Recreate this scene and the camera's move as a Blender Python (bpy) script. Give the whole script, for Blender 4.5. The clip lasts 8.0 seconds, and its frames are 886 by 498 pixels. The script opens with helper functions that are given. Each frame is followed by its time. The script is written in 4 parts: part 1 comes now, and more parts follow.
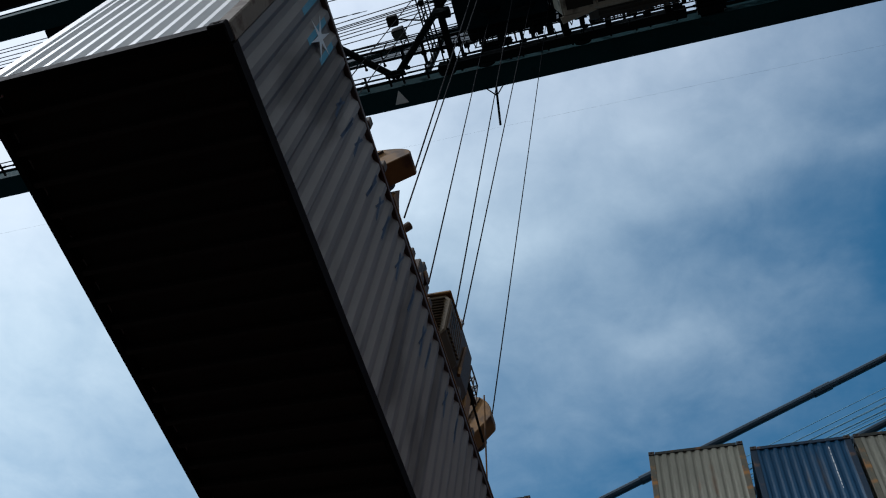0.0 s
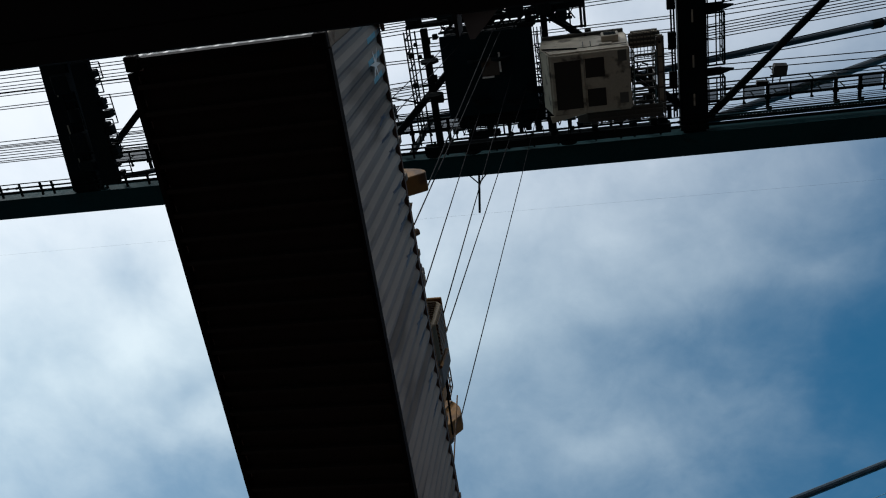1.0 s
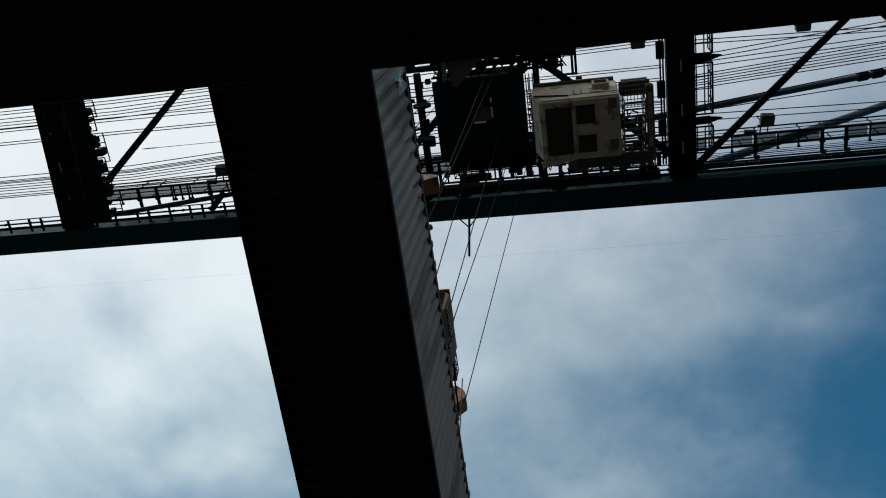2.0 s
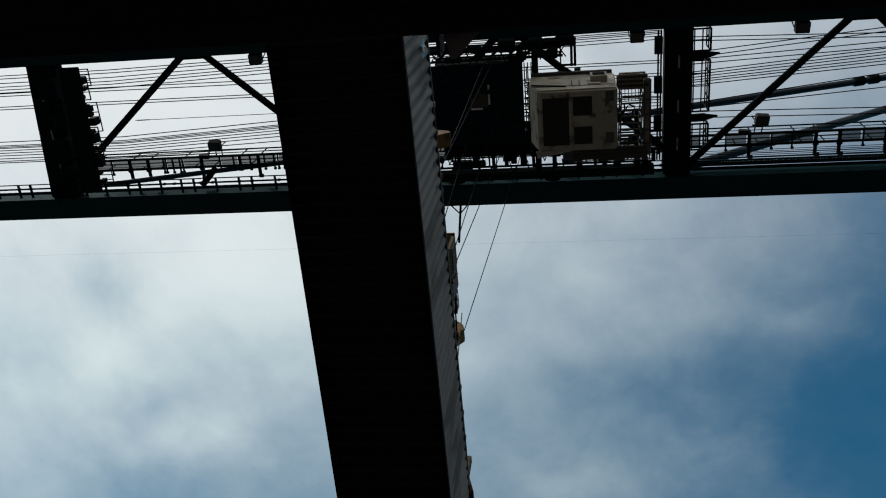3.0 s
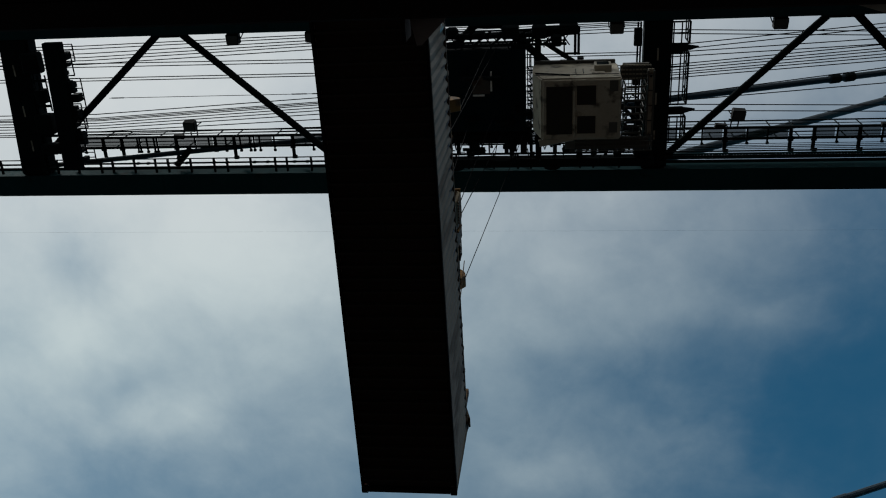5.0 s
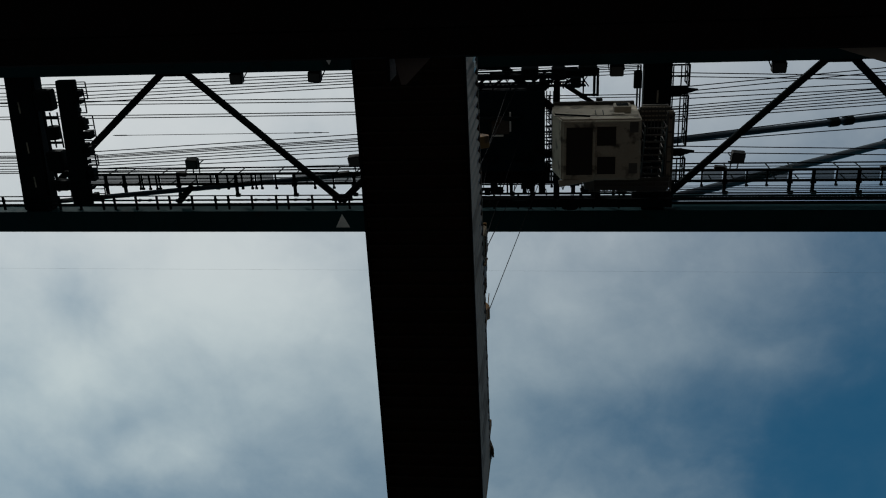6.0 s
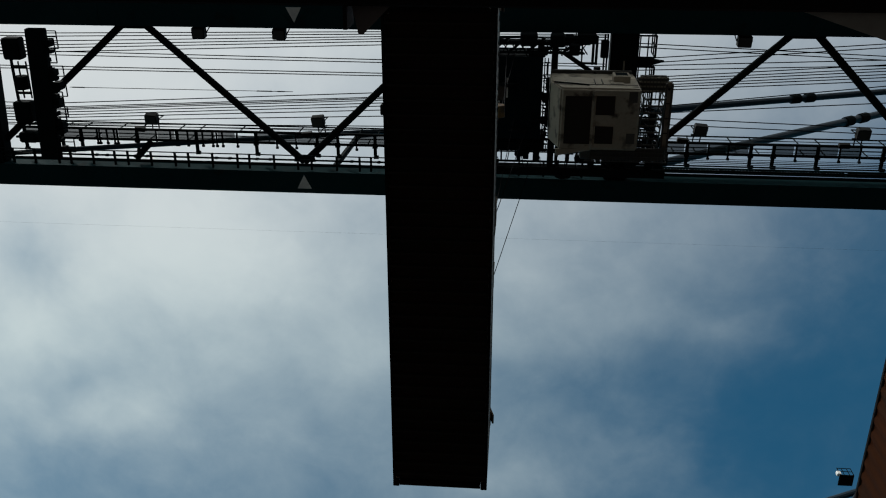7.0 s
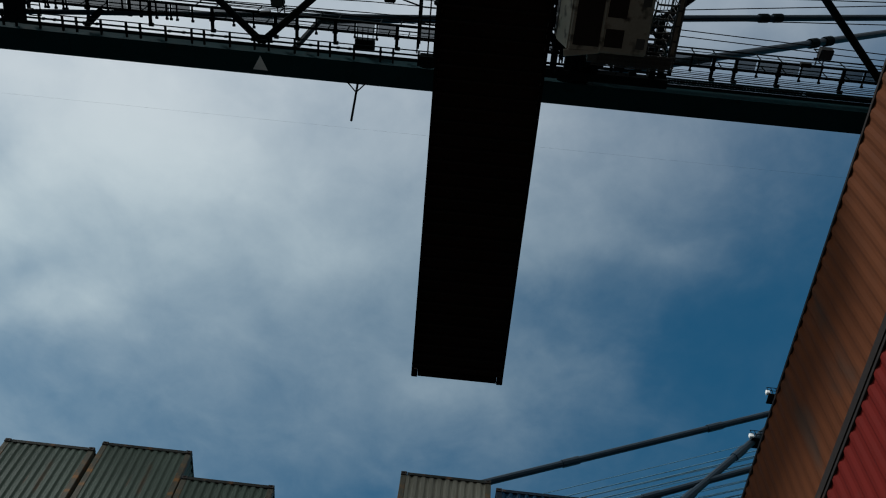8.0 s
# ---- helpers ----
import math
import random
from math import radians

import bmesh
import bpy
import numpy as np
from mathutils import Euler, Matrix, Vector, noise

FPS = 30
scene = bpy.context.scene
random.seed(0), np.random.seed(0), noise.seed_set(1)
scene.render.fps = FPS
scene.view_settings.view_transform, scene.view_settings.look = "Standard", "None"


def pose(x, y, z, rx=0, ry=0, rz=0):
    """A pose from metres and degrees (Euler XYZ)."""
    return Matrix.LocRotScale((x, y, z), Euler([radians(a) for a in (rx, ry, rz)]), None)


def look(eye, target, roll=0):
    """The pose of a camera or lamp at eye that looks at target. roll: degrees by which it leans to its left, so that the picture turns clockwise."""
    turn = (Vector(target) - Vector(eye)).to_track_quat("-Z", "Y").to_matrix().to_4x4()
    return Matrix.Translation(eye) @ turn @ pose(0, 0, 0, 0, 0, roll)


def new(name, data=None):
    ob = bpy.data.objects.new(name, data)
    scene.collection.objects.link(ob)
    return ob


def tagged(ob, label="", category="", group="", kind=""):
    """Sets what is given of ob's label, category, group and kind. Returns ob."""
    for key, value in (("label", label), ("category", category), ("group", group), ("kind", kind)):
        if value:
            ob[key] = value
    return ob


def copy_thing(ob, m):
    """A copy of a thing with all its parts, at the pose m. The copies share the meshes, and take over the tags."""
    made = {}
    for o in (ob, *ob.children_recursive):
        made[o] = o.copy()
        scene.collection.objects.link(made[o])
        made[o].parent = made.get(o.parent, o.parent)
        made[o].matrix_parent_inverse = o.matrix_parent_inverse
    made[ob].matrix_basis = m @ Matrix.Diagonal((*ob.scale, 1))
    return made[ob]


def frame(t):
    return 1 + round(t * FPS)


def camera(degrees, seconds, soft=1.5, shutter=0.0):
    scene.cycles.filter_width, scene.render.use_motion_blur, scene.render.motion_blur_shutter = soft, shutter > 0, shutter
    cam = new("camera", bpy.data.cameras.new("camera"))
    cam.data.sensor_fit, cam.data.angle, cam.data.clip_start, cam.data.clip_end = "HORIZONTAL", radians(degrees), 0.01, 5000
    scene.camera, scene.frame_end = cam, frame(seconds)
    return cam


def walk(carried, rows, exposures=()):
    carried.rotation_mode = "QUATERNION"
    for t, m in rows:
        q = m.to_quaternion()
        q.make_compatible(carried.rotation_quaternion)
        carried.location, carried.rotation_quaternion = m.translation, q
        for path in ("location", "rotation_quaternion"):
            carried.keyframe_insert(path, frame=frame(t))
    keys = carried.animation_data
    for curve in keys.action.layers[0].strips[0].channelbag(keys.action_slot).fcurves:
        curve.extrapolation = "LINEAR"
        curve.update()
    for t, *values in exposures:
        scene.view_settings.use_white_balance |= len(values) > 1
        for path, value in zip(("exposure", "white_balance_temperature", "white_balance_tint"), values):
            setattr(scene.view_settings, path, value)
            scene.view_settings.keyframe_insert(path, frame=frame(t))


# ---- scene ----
# --- camera ---------------------------------------------------------------
cam = camera(52.84, 8.0, soft=1.1)
# seconds, eye, yaw, tilt, roll
PATH = [
    (0, 3.335, 1.359, 1.707, 25.270, 147.733, 11.320),
    (0.5, 3.204, 1.298, 1.465, 23.629, 151.149, 15.123),
    (1, 2.870, 1.247, 1.600, 22.243, 153.451, 15.520),
    (1.5, 2.856, 1.261, 1.594, 22.468, 154.012, 17.018),
    (1.7, 2.870, 1.255, 1.599, 22.974, 155.938, 16.814),
    (2.8, 2.933, 1.224, 1.560, 21.328, 156.481, 17.697),
    (3, 2.898, 1.275, 1.561, 20.458, 155.655, 17.305),
    (3.5, 2.913, 1.283, 1.587, 19.575, 157.171, 15.295),
    (4, 2.939, 1.296, 1.559, 17.403, 155.742, 13.975),
    (4.2, 2.954, 1.269, 1.589, 17.273, 155.308, 14.127),
    (5.3, 2.927, 1.289, 1.632, 16.116, 155.260, 14.902),
    (5.5, 2.972, 1.279, 1.657, 16.427, 155.973, 15.216),
    (6, 2.982, 1.292, 1.620, 18.283, 157.652, 17.125),
    (6.5, 2.916, 1.273, 1.614, 17.056, 158.215, 16.321),
    (7, 2.998, 1.334, 1.669, 10.867, 156.105, 11.907),
    (7.5, 2.882, 1.577, 1.632, 7.758, 153.744, 11.016),
    (8, 3.209, 1.914, 1.566, 2.524, 150.888, 8.114),
]


def turned(x, y, z, yaw, tilt, roll):
    return pose(x, y, z, tilt, 0, yaw) @ pose(0, 0, 0, 0, 0, roll)


walk(cam, [(t, turned(*row)) for t, *row in PATH],
     exposures=[(0.0, 0.23, 5620, 10), (0.5, 0.26, 5820, 11), (1.0, 0.31, 5980, 10), (1.5, 0.24, 6080, 9), (3.0, 0.06, 6250, 7), (3.5, -0.06, 6250, 7), (4.0, 0.02, 6300, 8),
                (5.5, -0.36, 6200, 6), (6.5, -0.22, 6260, 8), (7.0, -0.20, 6220, 6), (7.5, -0.24, 6130, 6), (8.0, -0.28, 5950, 7)])

# --- sky and sun ------------------------------------------------------------
SUN_FROM = Vector((-0.72, -0.40, 0.85)).normalized()


def make_world():
    world = bpy.data.worlds.new("sky")
    scene.world = world
    world.use_nodes = True
    nt = world.node_tree
    n, link = nt.nodes, nt.links
    n.clear()

    def math_node(op, a, b=None, clamp=False):
        m = n.new("ShaderNodeMath")
        m.operation, m.use_clamp = op, clamp
        for i, v in enumerate((a, b)):
            if v is None:
                continue
            if isinstance(v, (int, float)):
                m.inputs[i].default_value = v
            else:
                link.new(v, m.inputs[i])
        return m.outputs[0]

    coord = n.new("ShaderNodeTexCoord")
    sep = n.new("ShaderNodeSeparateXYZ")
    link.new(coord.outputs["Generated"], sep.inputs[0])
    up = math_node("MAXIMUM", sep.outputs[2], 0.06)
    px = math_node("DIVIDE", sep.outputs[0], up)
    py = math_node("DIVIDE", sep.outputs[1], up)
    flat = n.new("ShaderNodeCombineXYZ")
    link.new(px, flat.inputs[0])
    link.new(py, flat.inputs[1])

    def noise(scale, detail, rough, seed, output="Fac"):
        t = n.new("ShaderNodeTexNoise")
        t.inputs["Scale"].default_value = scale
        t.inputs["Detail"].default_value = detail
        t.inputs["Roughness"].default_value = rough
        t.inputs["Distortion"].default_value = 0.3
        mv = n.new("ShaderNodeVectorMath")
        mv.operation = "ADD"
        mv.inputs[1].default_value = (seed, seed * 0.7, seed * 1.3)
        link.new(flat.outputs[0], mv.inputs[0])
        link.new(mv.outputs[0], t.inputs["Vector"])
        return t.outputs[output]

    def vector(op, a, b):
        v = n.new("ShaderNodeVectorMath")
        v.operation = op
        for i, value in enumerate((a, b)):
            if isinstance(value, tuple):
                v.inputs[i].default_value = value
            elif value is not None:
                link.new(value, v.inputs[i])
        return v

    # ragged cloud edges: the banks are looked up at a point that wanders
    wander = vector("MULTIPLY", vector("SUBTRACT", noise(5.5, 4, 0.55, 1.7, "Color"), (0.5, 0.5, 0.5)).outputs[0], (0.17, 0.17, 0.0))
    spot = vector("ADD", flat.outputs[0], wander.outputs[0]).outputs[0]
    # the cloud sheet thins out away from the sun; thicker banks and gaps lie in it
    cover = math_node("ADD", math_node("MULTIPLY", px, -0.36), math_node("MULTIPLY", py, -0.78))
    cover = math_node("ADD", cover, 0.95)
    for x, y, wide, deep, weight in BANKS:
        off = vector("MULTIPLY", vector("SUBTRACT", spot, (x, y, 0.0)).outputs[0], (1 / wide, 1 / deep, 0.0)).outputs[0]
        square = vector("DOT_PRODUCT", off, off).outputs["Value"]
        bump = math_node("EXPONENT", math_node("MULTIPLY", square, -1.0))
        cover = math_node("ADD", cover, math_node("MULTIPLY", bump, weight))
    for scale, rough, seed, amount in ((3.6, 0.5, 3.1, 0.26), (9.0, 0.58, 7.7, 0.30), (21.0, 0.6, 12.3, 0.10)):
        cover = math_node("ADD", cover, math_node("MULTIPLY", math_node("SUBTRACT", noise(scale, 6, rough, seed), 0.5), amount))
    cover = math_node("SMOOTH_MAX", cover, 0.03)
    cover.node.inputs[2].default_value = 0.22
    cover = math_node("SMOOTH_MIN", cover, 1.0)
    cover.node.inputs[2].default_value = 0.2
    thick = math_node("POWER", cover, 1.45)
    sky = n.new("ShaderNodeTexSky")
    sky.sky_type, sky.sun_disc = "NISHITA", False
    sky.sun_elevation = math.asin(SUN_FROM.z)
    sky.sun_rotation = math.atan2(SUN_FROM.x, SUN_FROM.y)
    tint = n.new("ShaderNodeMix")
    tint.data_type, tint.blend_type = "RGBA", "MULTIPLY"
    tint.inputs["Factor"].default_value = 1.0
    tint.inputs["B"].default_value = SKY_TINT
    link.new(sky.outputs[0], tint.inputs["A"])
    mix = n.new("ShaderNodeMix")
    mix.data_type = "RGBA"
    # the veil is warmer overhead, where the sun stands behind it
    warm = n.new("ShaderNodeMapRange")
    warm.interpolation_type = "SMOOTHSTEP"
    warm.inputs["From Min"].default_value, warm.inputs["From Max"].default_value = 0.64, 0.22
    link.new(py, warm.inputs["Value"])
    veil = n.new("ShaderNodeMix")
    veil.data_type = "RGBA"
    veil.inputs["A"].default_value, veil.inputs["B"].default_value = CLOUD_COLOUR, CLOUD_WARM
    link.new(warm.outputs[0], veil.inputs["Factor"])
    link.new(veil.outputs["Result"], mix.inputs["B"])
    link.new(thick, mix.inputs["Factor"])
    link.new(tint.outputs["Result"], mix.inputs["A"])
    back = n.new("ShaderNodeBackground")
    back.inputs["Strength"].default_value = 0.1
    link.new(mix.outputs["Result"], back.inputs["Color"])
    out = n.new("ShaderNodeOutputWorld")
    link.new(back.outputs[0], out.inputs["Surface"])


# banks (+) and gaps (-) in the cloud sheet: direction x and y over height, widths, strength
BANKS = [(-0.40, 0.45, 0.18, 0.14, 0.27), (-0.66, 0.60, 0.08, 0.09, 0.21), (-0.62, 0.47, 0.05, 0.06, -0.18), (-0.52, 0.72, 0.10, 0.06, 0.24),
         (-0.60, 0.66, 0.06, 0.04, -0.12), (-0.66, 0.80, 0.15, 0.08, -0.16), (0.02, 0.45, 0.12, 0.10, 0.10), (0.05, 0.61, 0.10, 0.06, -0.10),
         (0.00, 0.79, 0.09, 0.05, 0.20), (0.36, 0.68, 0.16, 0.14, -0.14), (0.52, 0.42, 0.28, 0.32, -0.34), (-0.20, 0.60, 0.08, 0.06, 0.08),
         (0.20, 0.54, 0.14, 0.03, 0.06), (0.17, 0.71, 0.05, 0.03, 0.10), (0.16, 0.54, 0.20, 0.18, -0.10)]
SKY_TINT = (0.20, 0.76, 0.85, 1)
CLOUD_COLOUR = (6.7, 7.4, 7.35, 1)
CLOUD_WARM = (7.7, 7.8, 7.75, 1)
make_world()

sun = new("sun", bpy.data.lights.new("sun", "SUN"))
sun.data.energy, sun.data.angle, sun.data.color = 3.2, radians(6), (1.0, 0.96, 0.9)
sun.matrix_basis = look(SUN_FROM * 80, (0, 0, 0))


# --- materials ----------------------------------------------------------------
def material(name, base, rough=0.5, metal=0.0, spread=0.25, scale=3.0, grime=None, grime_amount=0.0, bump=0.15, streak=1.0, vary=0.0, sheen=0.15):
    """Painted or bare surface: colour drift at two scales, grime or rust patches, fine relief."""
    m = bpy.data.materials.new(name)
    m.use_nodes = True
    nt = m.node_tree
    n, link = nt.nodes, nt.links
    bsdf = n["Principled BSDF"]
    bsdf.inputs["Metallic"].default_value = metal
    bsdf.inputs["Specular IOR Level"].default_value = sheen
    coord = n.new("ShaderNodeTexCoord")
    mapping = n.new("ShaderNodeMapping")
    mapping.inputs["Scale"].default_value = (1, 1, streak)
    link.new(coord.outputs["Object"], mapping.inputs[0])

    def noise_of(s, detail):
        t = n.new("ShaderNodeTexNoise")
        t.inputs["Scale"].default_value, t.inputs["Detail"].default_value = s, detail
        link.new(mapping.outputs[0], t.inputs["Vector"])
        return t.outputs["Fac"]

    coarse, fine = noise_of(scale * 0.35, 4), noise_of(scale * 6, 6)
    both = n.new("ShaderNodeMath")
    both.operation = "MULTIPLY_ADD"
    link.new(fine, both.inputs[0])
    both.inputs[1].default_value = 0.5
    link.new(coarse, both.inputs[2])
    ramp = n.new("ShaderNodeMapRange")
    ramp.inputs["From Min"].default_value, ramp.inputs["From Max"].default_value = 0.4, 1.1
    ramp.inputs["To Min"].default_value, ramp.inputs["To Max"].default_value = 1 - spread, 1 + spread
    link.new(both.outputs[0], ramp.inputs["Value"])
    value = ramp.outputs[0]
    if vary:
        info = n.new("ShaderNodeObjectInfo")
        each = n.new("ShaderNodeMapRange")
        each.inputs["To Min"].default_value, each.inputs["To Max"].default_value = 1 - vary, 1 + vary
        link.new(info.outputs["Random"], each.inputs["Value"])
        mul = n.new("ShaderNodeMath")
        mul.operation = "MULTIPLY"
        link.new(value, mul.inputs[0])
        link.new(each.outputs[0], mul.inputs[1])
        value = mul.outputs[0]
    colour = n.new("ShaderNodeMix")
    colour.data_type, colour.blend_type = "RGBA", "MULTIPLY"
    colour.inputs["Factor"].default_value = 1.0
    colour.inputs["A"].default_value = (*base, 1)
    link.new(value, colour.inputs["B"])
    result = colour.outputs["Result"]
    if grime:
        spots = noise_of(scale * 0.9, 8)
        edge = n.new("ShaderNodeMapRange")
        edge.interpolation_type = "SMOOTHSTEP"
        edge.inputs["From Min"].default_value = 0.72 - 0.35 * grime_amount
        edge.inputs["From Max"].default_value = 0.86 - 0.35 * grime_amount
        link.new(spots, edge.inputs["Value"])
        over = n.new("ShaderNodeMix")
        over.data_type = "RGBA"
        over.inputs["B"].default_value = (*grime, 1)
        link.new(edge.outputs[0], over.inputs["Factor"])
        link.new(result, over.inputs["A"])
        result = over.outputs["Result"]
    link.new(result, bsdf.inputs["Base Color"])
    gloss = n.new("ShaderNodeMapRange")
    gloss.inputs["To Min"].default_value, gloss.inputs["To Max"].default_value = max(rough - 0.15, 0.05), min(rough + 0.2, 1)
    link.new(fine, gloss.inputs["Value"])
    link.new(gloss.outputs[0], bsdf.inputs["Roughness"])
    relief = n.new("ShaderNodeBump")
    relief.inputs["Strength"].default_value, relief.inputs["Distance"].default_value = bump, 0.01
    link.new(both.outputs[0], relief.inputs["Height"])
    link.new(relief.outputs[0], bsdf.inputs["Normal"])
    return m


RUST, DIRT = (0.20, 0.075, 0.03), (0.09, 0.08, 0.065)
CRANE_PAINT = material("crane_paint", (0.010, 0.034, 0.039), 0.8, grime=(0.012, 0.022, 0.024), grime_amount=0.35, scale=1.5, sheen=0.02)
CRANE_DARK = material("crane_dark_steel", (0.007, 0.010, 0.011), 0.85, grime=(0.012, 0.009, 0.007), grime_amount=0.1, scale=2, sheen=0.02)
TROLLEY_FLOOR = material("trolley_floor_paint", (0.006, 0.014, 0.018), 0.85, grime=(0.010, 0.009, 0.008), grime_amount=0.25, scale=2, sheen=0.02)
# haze is put into this pale blue, so the far hoist lines look faint
FAR_HAZE = material("far_line_haze_blue", (0.13, 0.27, 0.37), 0.6, scale=1.0, sheen=0.3)
STAY_PAINT = material("stay_paint", (0.008, 0.022, 0.036), 0.55, scale=1.2, sheen=0.2)
ROPE_STEEL = material("rope_steel", (0.005, 0.005, 0.006), 0.7, scale=8, sheen=0.02)
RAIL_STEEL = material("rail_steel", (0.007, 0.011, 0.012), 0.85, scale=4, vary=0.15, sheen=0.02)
CAB_CREAM = material("cab_cream_paint", (0.33, 0.295, 0.23), 0.5, grime=(0.09, 0.08, 0.065), grime_amount=0.55, scale=2.2, spread=0.25, sheen=0.2)
CAB_GREY = material("cab_grey_steel", (0.075, 0.072, 0.064), 0.55, grime=DIRT, grime_amount=0.35, scale=2, sheen=0.2)
MARK_WHITE = material("mark_white_paint", (0.75, 0.75, 0.72), 0.5, grime=DIRT, grime_amount=0.3)
SPREADER_TAN = material("spreader_tan_paint", (0.135, 0.070, 0.019), 0.6, grime=(0.05, 0.028, 0.013), grime_amount=0.66, scale=2.5)
SPREADER_DARK = material("spreader_greasy_steel", (0.055, 0.038, 0.023), 0.55, grime=(0.03, 0.025, 0.02), grime_amount=0.5, scale=3)
HOUSE_BROWN = material("power_pack_brown", (0.050, 0.035, 0.015), 0.5, grime=(0.05, 0.04, 0.03), grime_amount=0.5, scale=2)
# white paint darkened: shade on the long side is put into the colour, plus dirt
BOX_SHADED_WHITE = material("container_shaded_white", (0.125, 0.121, 0.114), 0.65, grime=(0.066, 0.062, 0.058), grime_amount=0.6, scale=1.3, streak=0.3, spread=0.28, sheen=0.08)
BOX_RAIL = material("container_rail_grey", (0.07, 0.06, 0.052), 0.6, grime=(0.05, 0.028, 0.018), grime_amount=0.6, scale=2.5)
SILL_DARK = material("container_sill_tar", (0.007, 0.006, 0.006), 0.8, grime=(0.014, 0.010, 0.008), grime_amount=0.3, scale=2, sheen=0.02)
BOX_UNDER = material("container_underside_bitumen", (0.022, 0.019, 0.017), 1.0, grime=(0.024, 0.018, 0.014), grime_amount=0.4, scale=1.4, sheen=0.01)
# the same white made lighter: sunlight on the end is put into the colour
END_SUNLIT = material("container_end_sunlit_white", (0.43, 0.43, 0.415), 0.6, grime=(0.22, 0.21, 0.19), grime_amount=0.35, scale=1.5, streak=0.3, sheen=0.3)
POST_MOTTLED = material("container_post_chipped", (0.11, 0.092, 0.07), 0.65, grime=(0.06, 0.042, 0.03), grime_amount=0.68, scale=8, sheen=0.05)
STAR_WHITE = material("star_faded_white", (0.34, 0.36, 0.36), 0.6, grime=(0.16, 0.16, 0.155), grime_amount=0.6, scale=5, sheen=0.2)
LOGO_BLUE = material("logo_blue_paint", (0.05, 0.17, 0.23), 0.5, grime=DIRT, grime_amount=0.35)
LETTER_DARK = material("letter_slate_paint", (0.018, 0.028, 0.05), 0.5, grime=DIRT, grime_amount=0.3)
CREAM_BOX = material("cream_grey_paint", (0.205, 0.200, 0.155), 0.5, grime=RUST, grime_amount=0.16, scale=1.3, streak=0.25)
KHAKI = material("khaki_grey_paint", (0.082, 0.108, 0.083), 0.5, grime=RUST, grime_amount=0.16, scale=1.3, streak=0.25, vary=0.1)
KHAKI_RAIL = material("khaki_rusty_rail", (0.032, 0.034, 0.028), 0.6, grime=(0.16, 0.075, 0.025), grime_amount=0.4, scale=2.4)
KHAKI_POST = material("khaki_rusty_post", (0.10, 0.095, 0.07), 0.6, grime=(0.30, 0.14, 0.04), grime_amount=0.58, scale=2.6)
CASTING = material("corner_casting_steel", (0.03, 0.03, 0.028), 0.65, grime=(0.10, 0.05, 0.02), grime_amount=0.35, scale=4, sheen=0.3)
BLUE_BOX = material("blue_paint", (0.006, 0.045, 0.098), 0.45, grime=DIRT, grime_amount=0.2, scale=1.3, streak=0.25)
BLUE_RAIL = material("blue_rusty_rail", (0.015, 0.03, 0.05), 0.5, grime=(0.26, 0.12, 0.035), grime_amount=0.42, scale=2.0)
ORANGE_BOX = material("faded_orange_brown_paint", (0.105, 0.037, 0.016), 0.75, grime=(0.06, 0.035, 0.024), grime_amount=0.45, scale=1.0, streak=0.35, spread=0.3, sheen=0.04)
RED_BOX = material("red_paint", (0.125, 0.013, 0.010), 0.65, grime=(0.06, 0.03, 0.025), grime_amount=0.2, scale=1.2, streak=0.35, sheen=0.04)
DARK_RAIL = material("dark_brown_rail", (0.022, 0.017, 0.015), 0.6, grime=(0.06, 0.03, 0.02), grime_amount=0.3, scale=2, sheen=0.12)
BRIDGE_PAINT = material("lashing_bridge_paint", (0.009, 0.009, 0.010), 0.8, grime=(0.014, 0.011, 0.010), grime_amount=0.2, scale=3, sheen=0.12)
GUSSET_GREEN = material("bracket_grey_green_paint", (0.30, 0.33, 0.30), 0.6, grime=DIRT, grime_amount=0.3, scale=6)
GUSSET_GREY = material("gusset_grey_paint", (0.115, 0.115, 0.115), 0.7, grime=(0.08, 0.06, 0.05), grime_amount=0.25, scale=6)
DECK_RED = material("deck_oxide_paint", (0.034, 0.026, 0.024), 0.8, grime=(0.03, 0.028, 0.026), grime_amount=0.5, scale=1.0)
WATER = material("harbour_water", (0.015, 0.03, 0.035), 0.12, scale=0.25, bump=0.6)
FLOOD_BODY = material("floodlight_housing", (0.010, 0.011, 0.011), 0.7, scale=5, sheen=0.1)


def glass_material(name, colour, rough):
    m = bpy.data.materials.new(name)
    m.use_nodes = True
    b = m.node_tree.nodes["Principled BSDF"]
    b.inputs["Base Color"].default_value = (*colour, 1)
    b.inputs["Roughness"].default_value = rough
    b.inputs["Specular IOR Level"].default_value = 0.25
    return m


def net_material(name, colour, open_share):
    """Fine wire netting: part of the light passes straight through."""
    m = bpy.data.materials.new(name)
    m.use_nodes = True
    b = m.node_tree.nodes["Principled BSDF"]
    b.inputs["Base Color"].default_value = (*colour, 1)
    b.inputs["Roughness"].default_value = 0.8
    b.inputs["Alpha"].default_value = 1 - open_share
    return m


NETTING = net_material("walkway_netting", (0.03, 0.06, 0.06), 0.42)
CAB_GLASS = glass_material("cab_tinted_glass", (0.016, 0.015, 0.013), 0.3)
FLOOD_GLASS = glass_material("floodlight_glass", (0.045, 0.05, 0.05), 0.3)


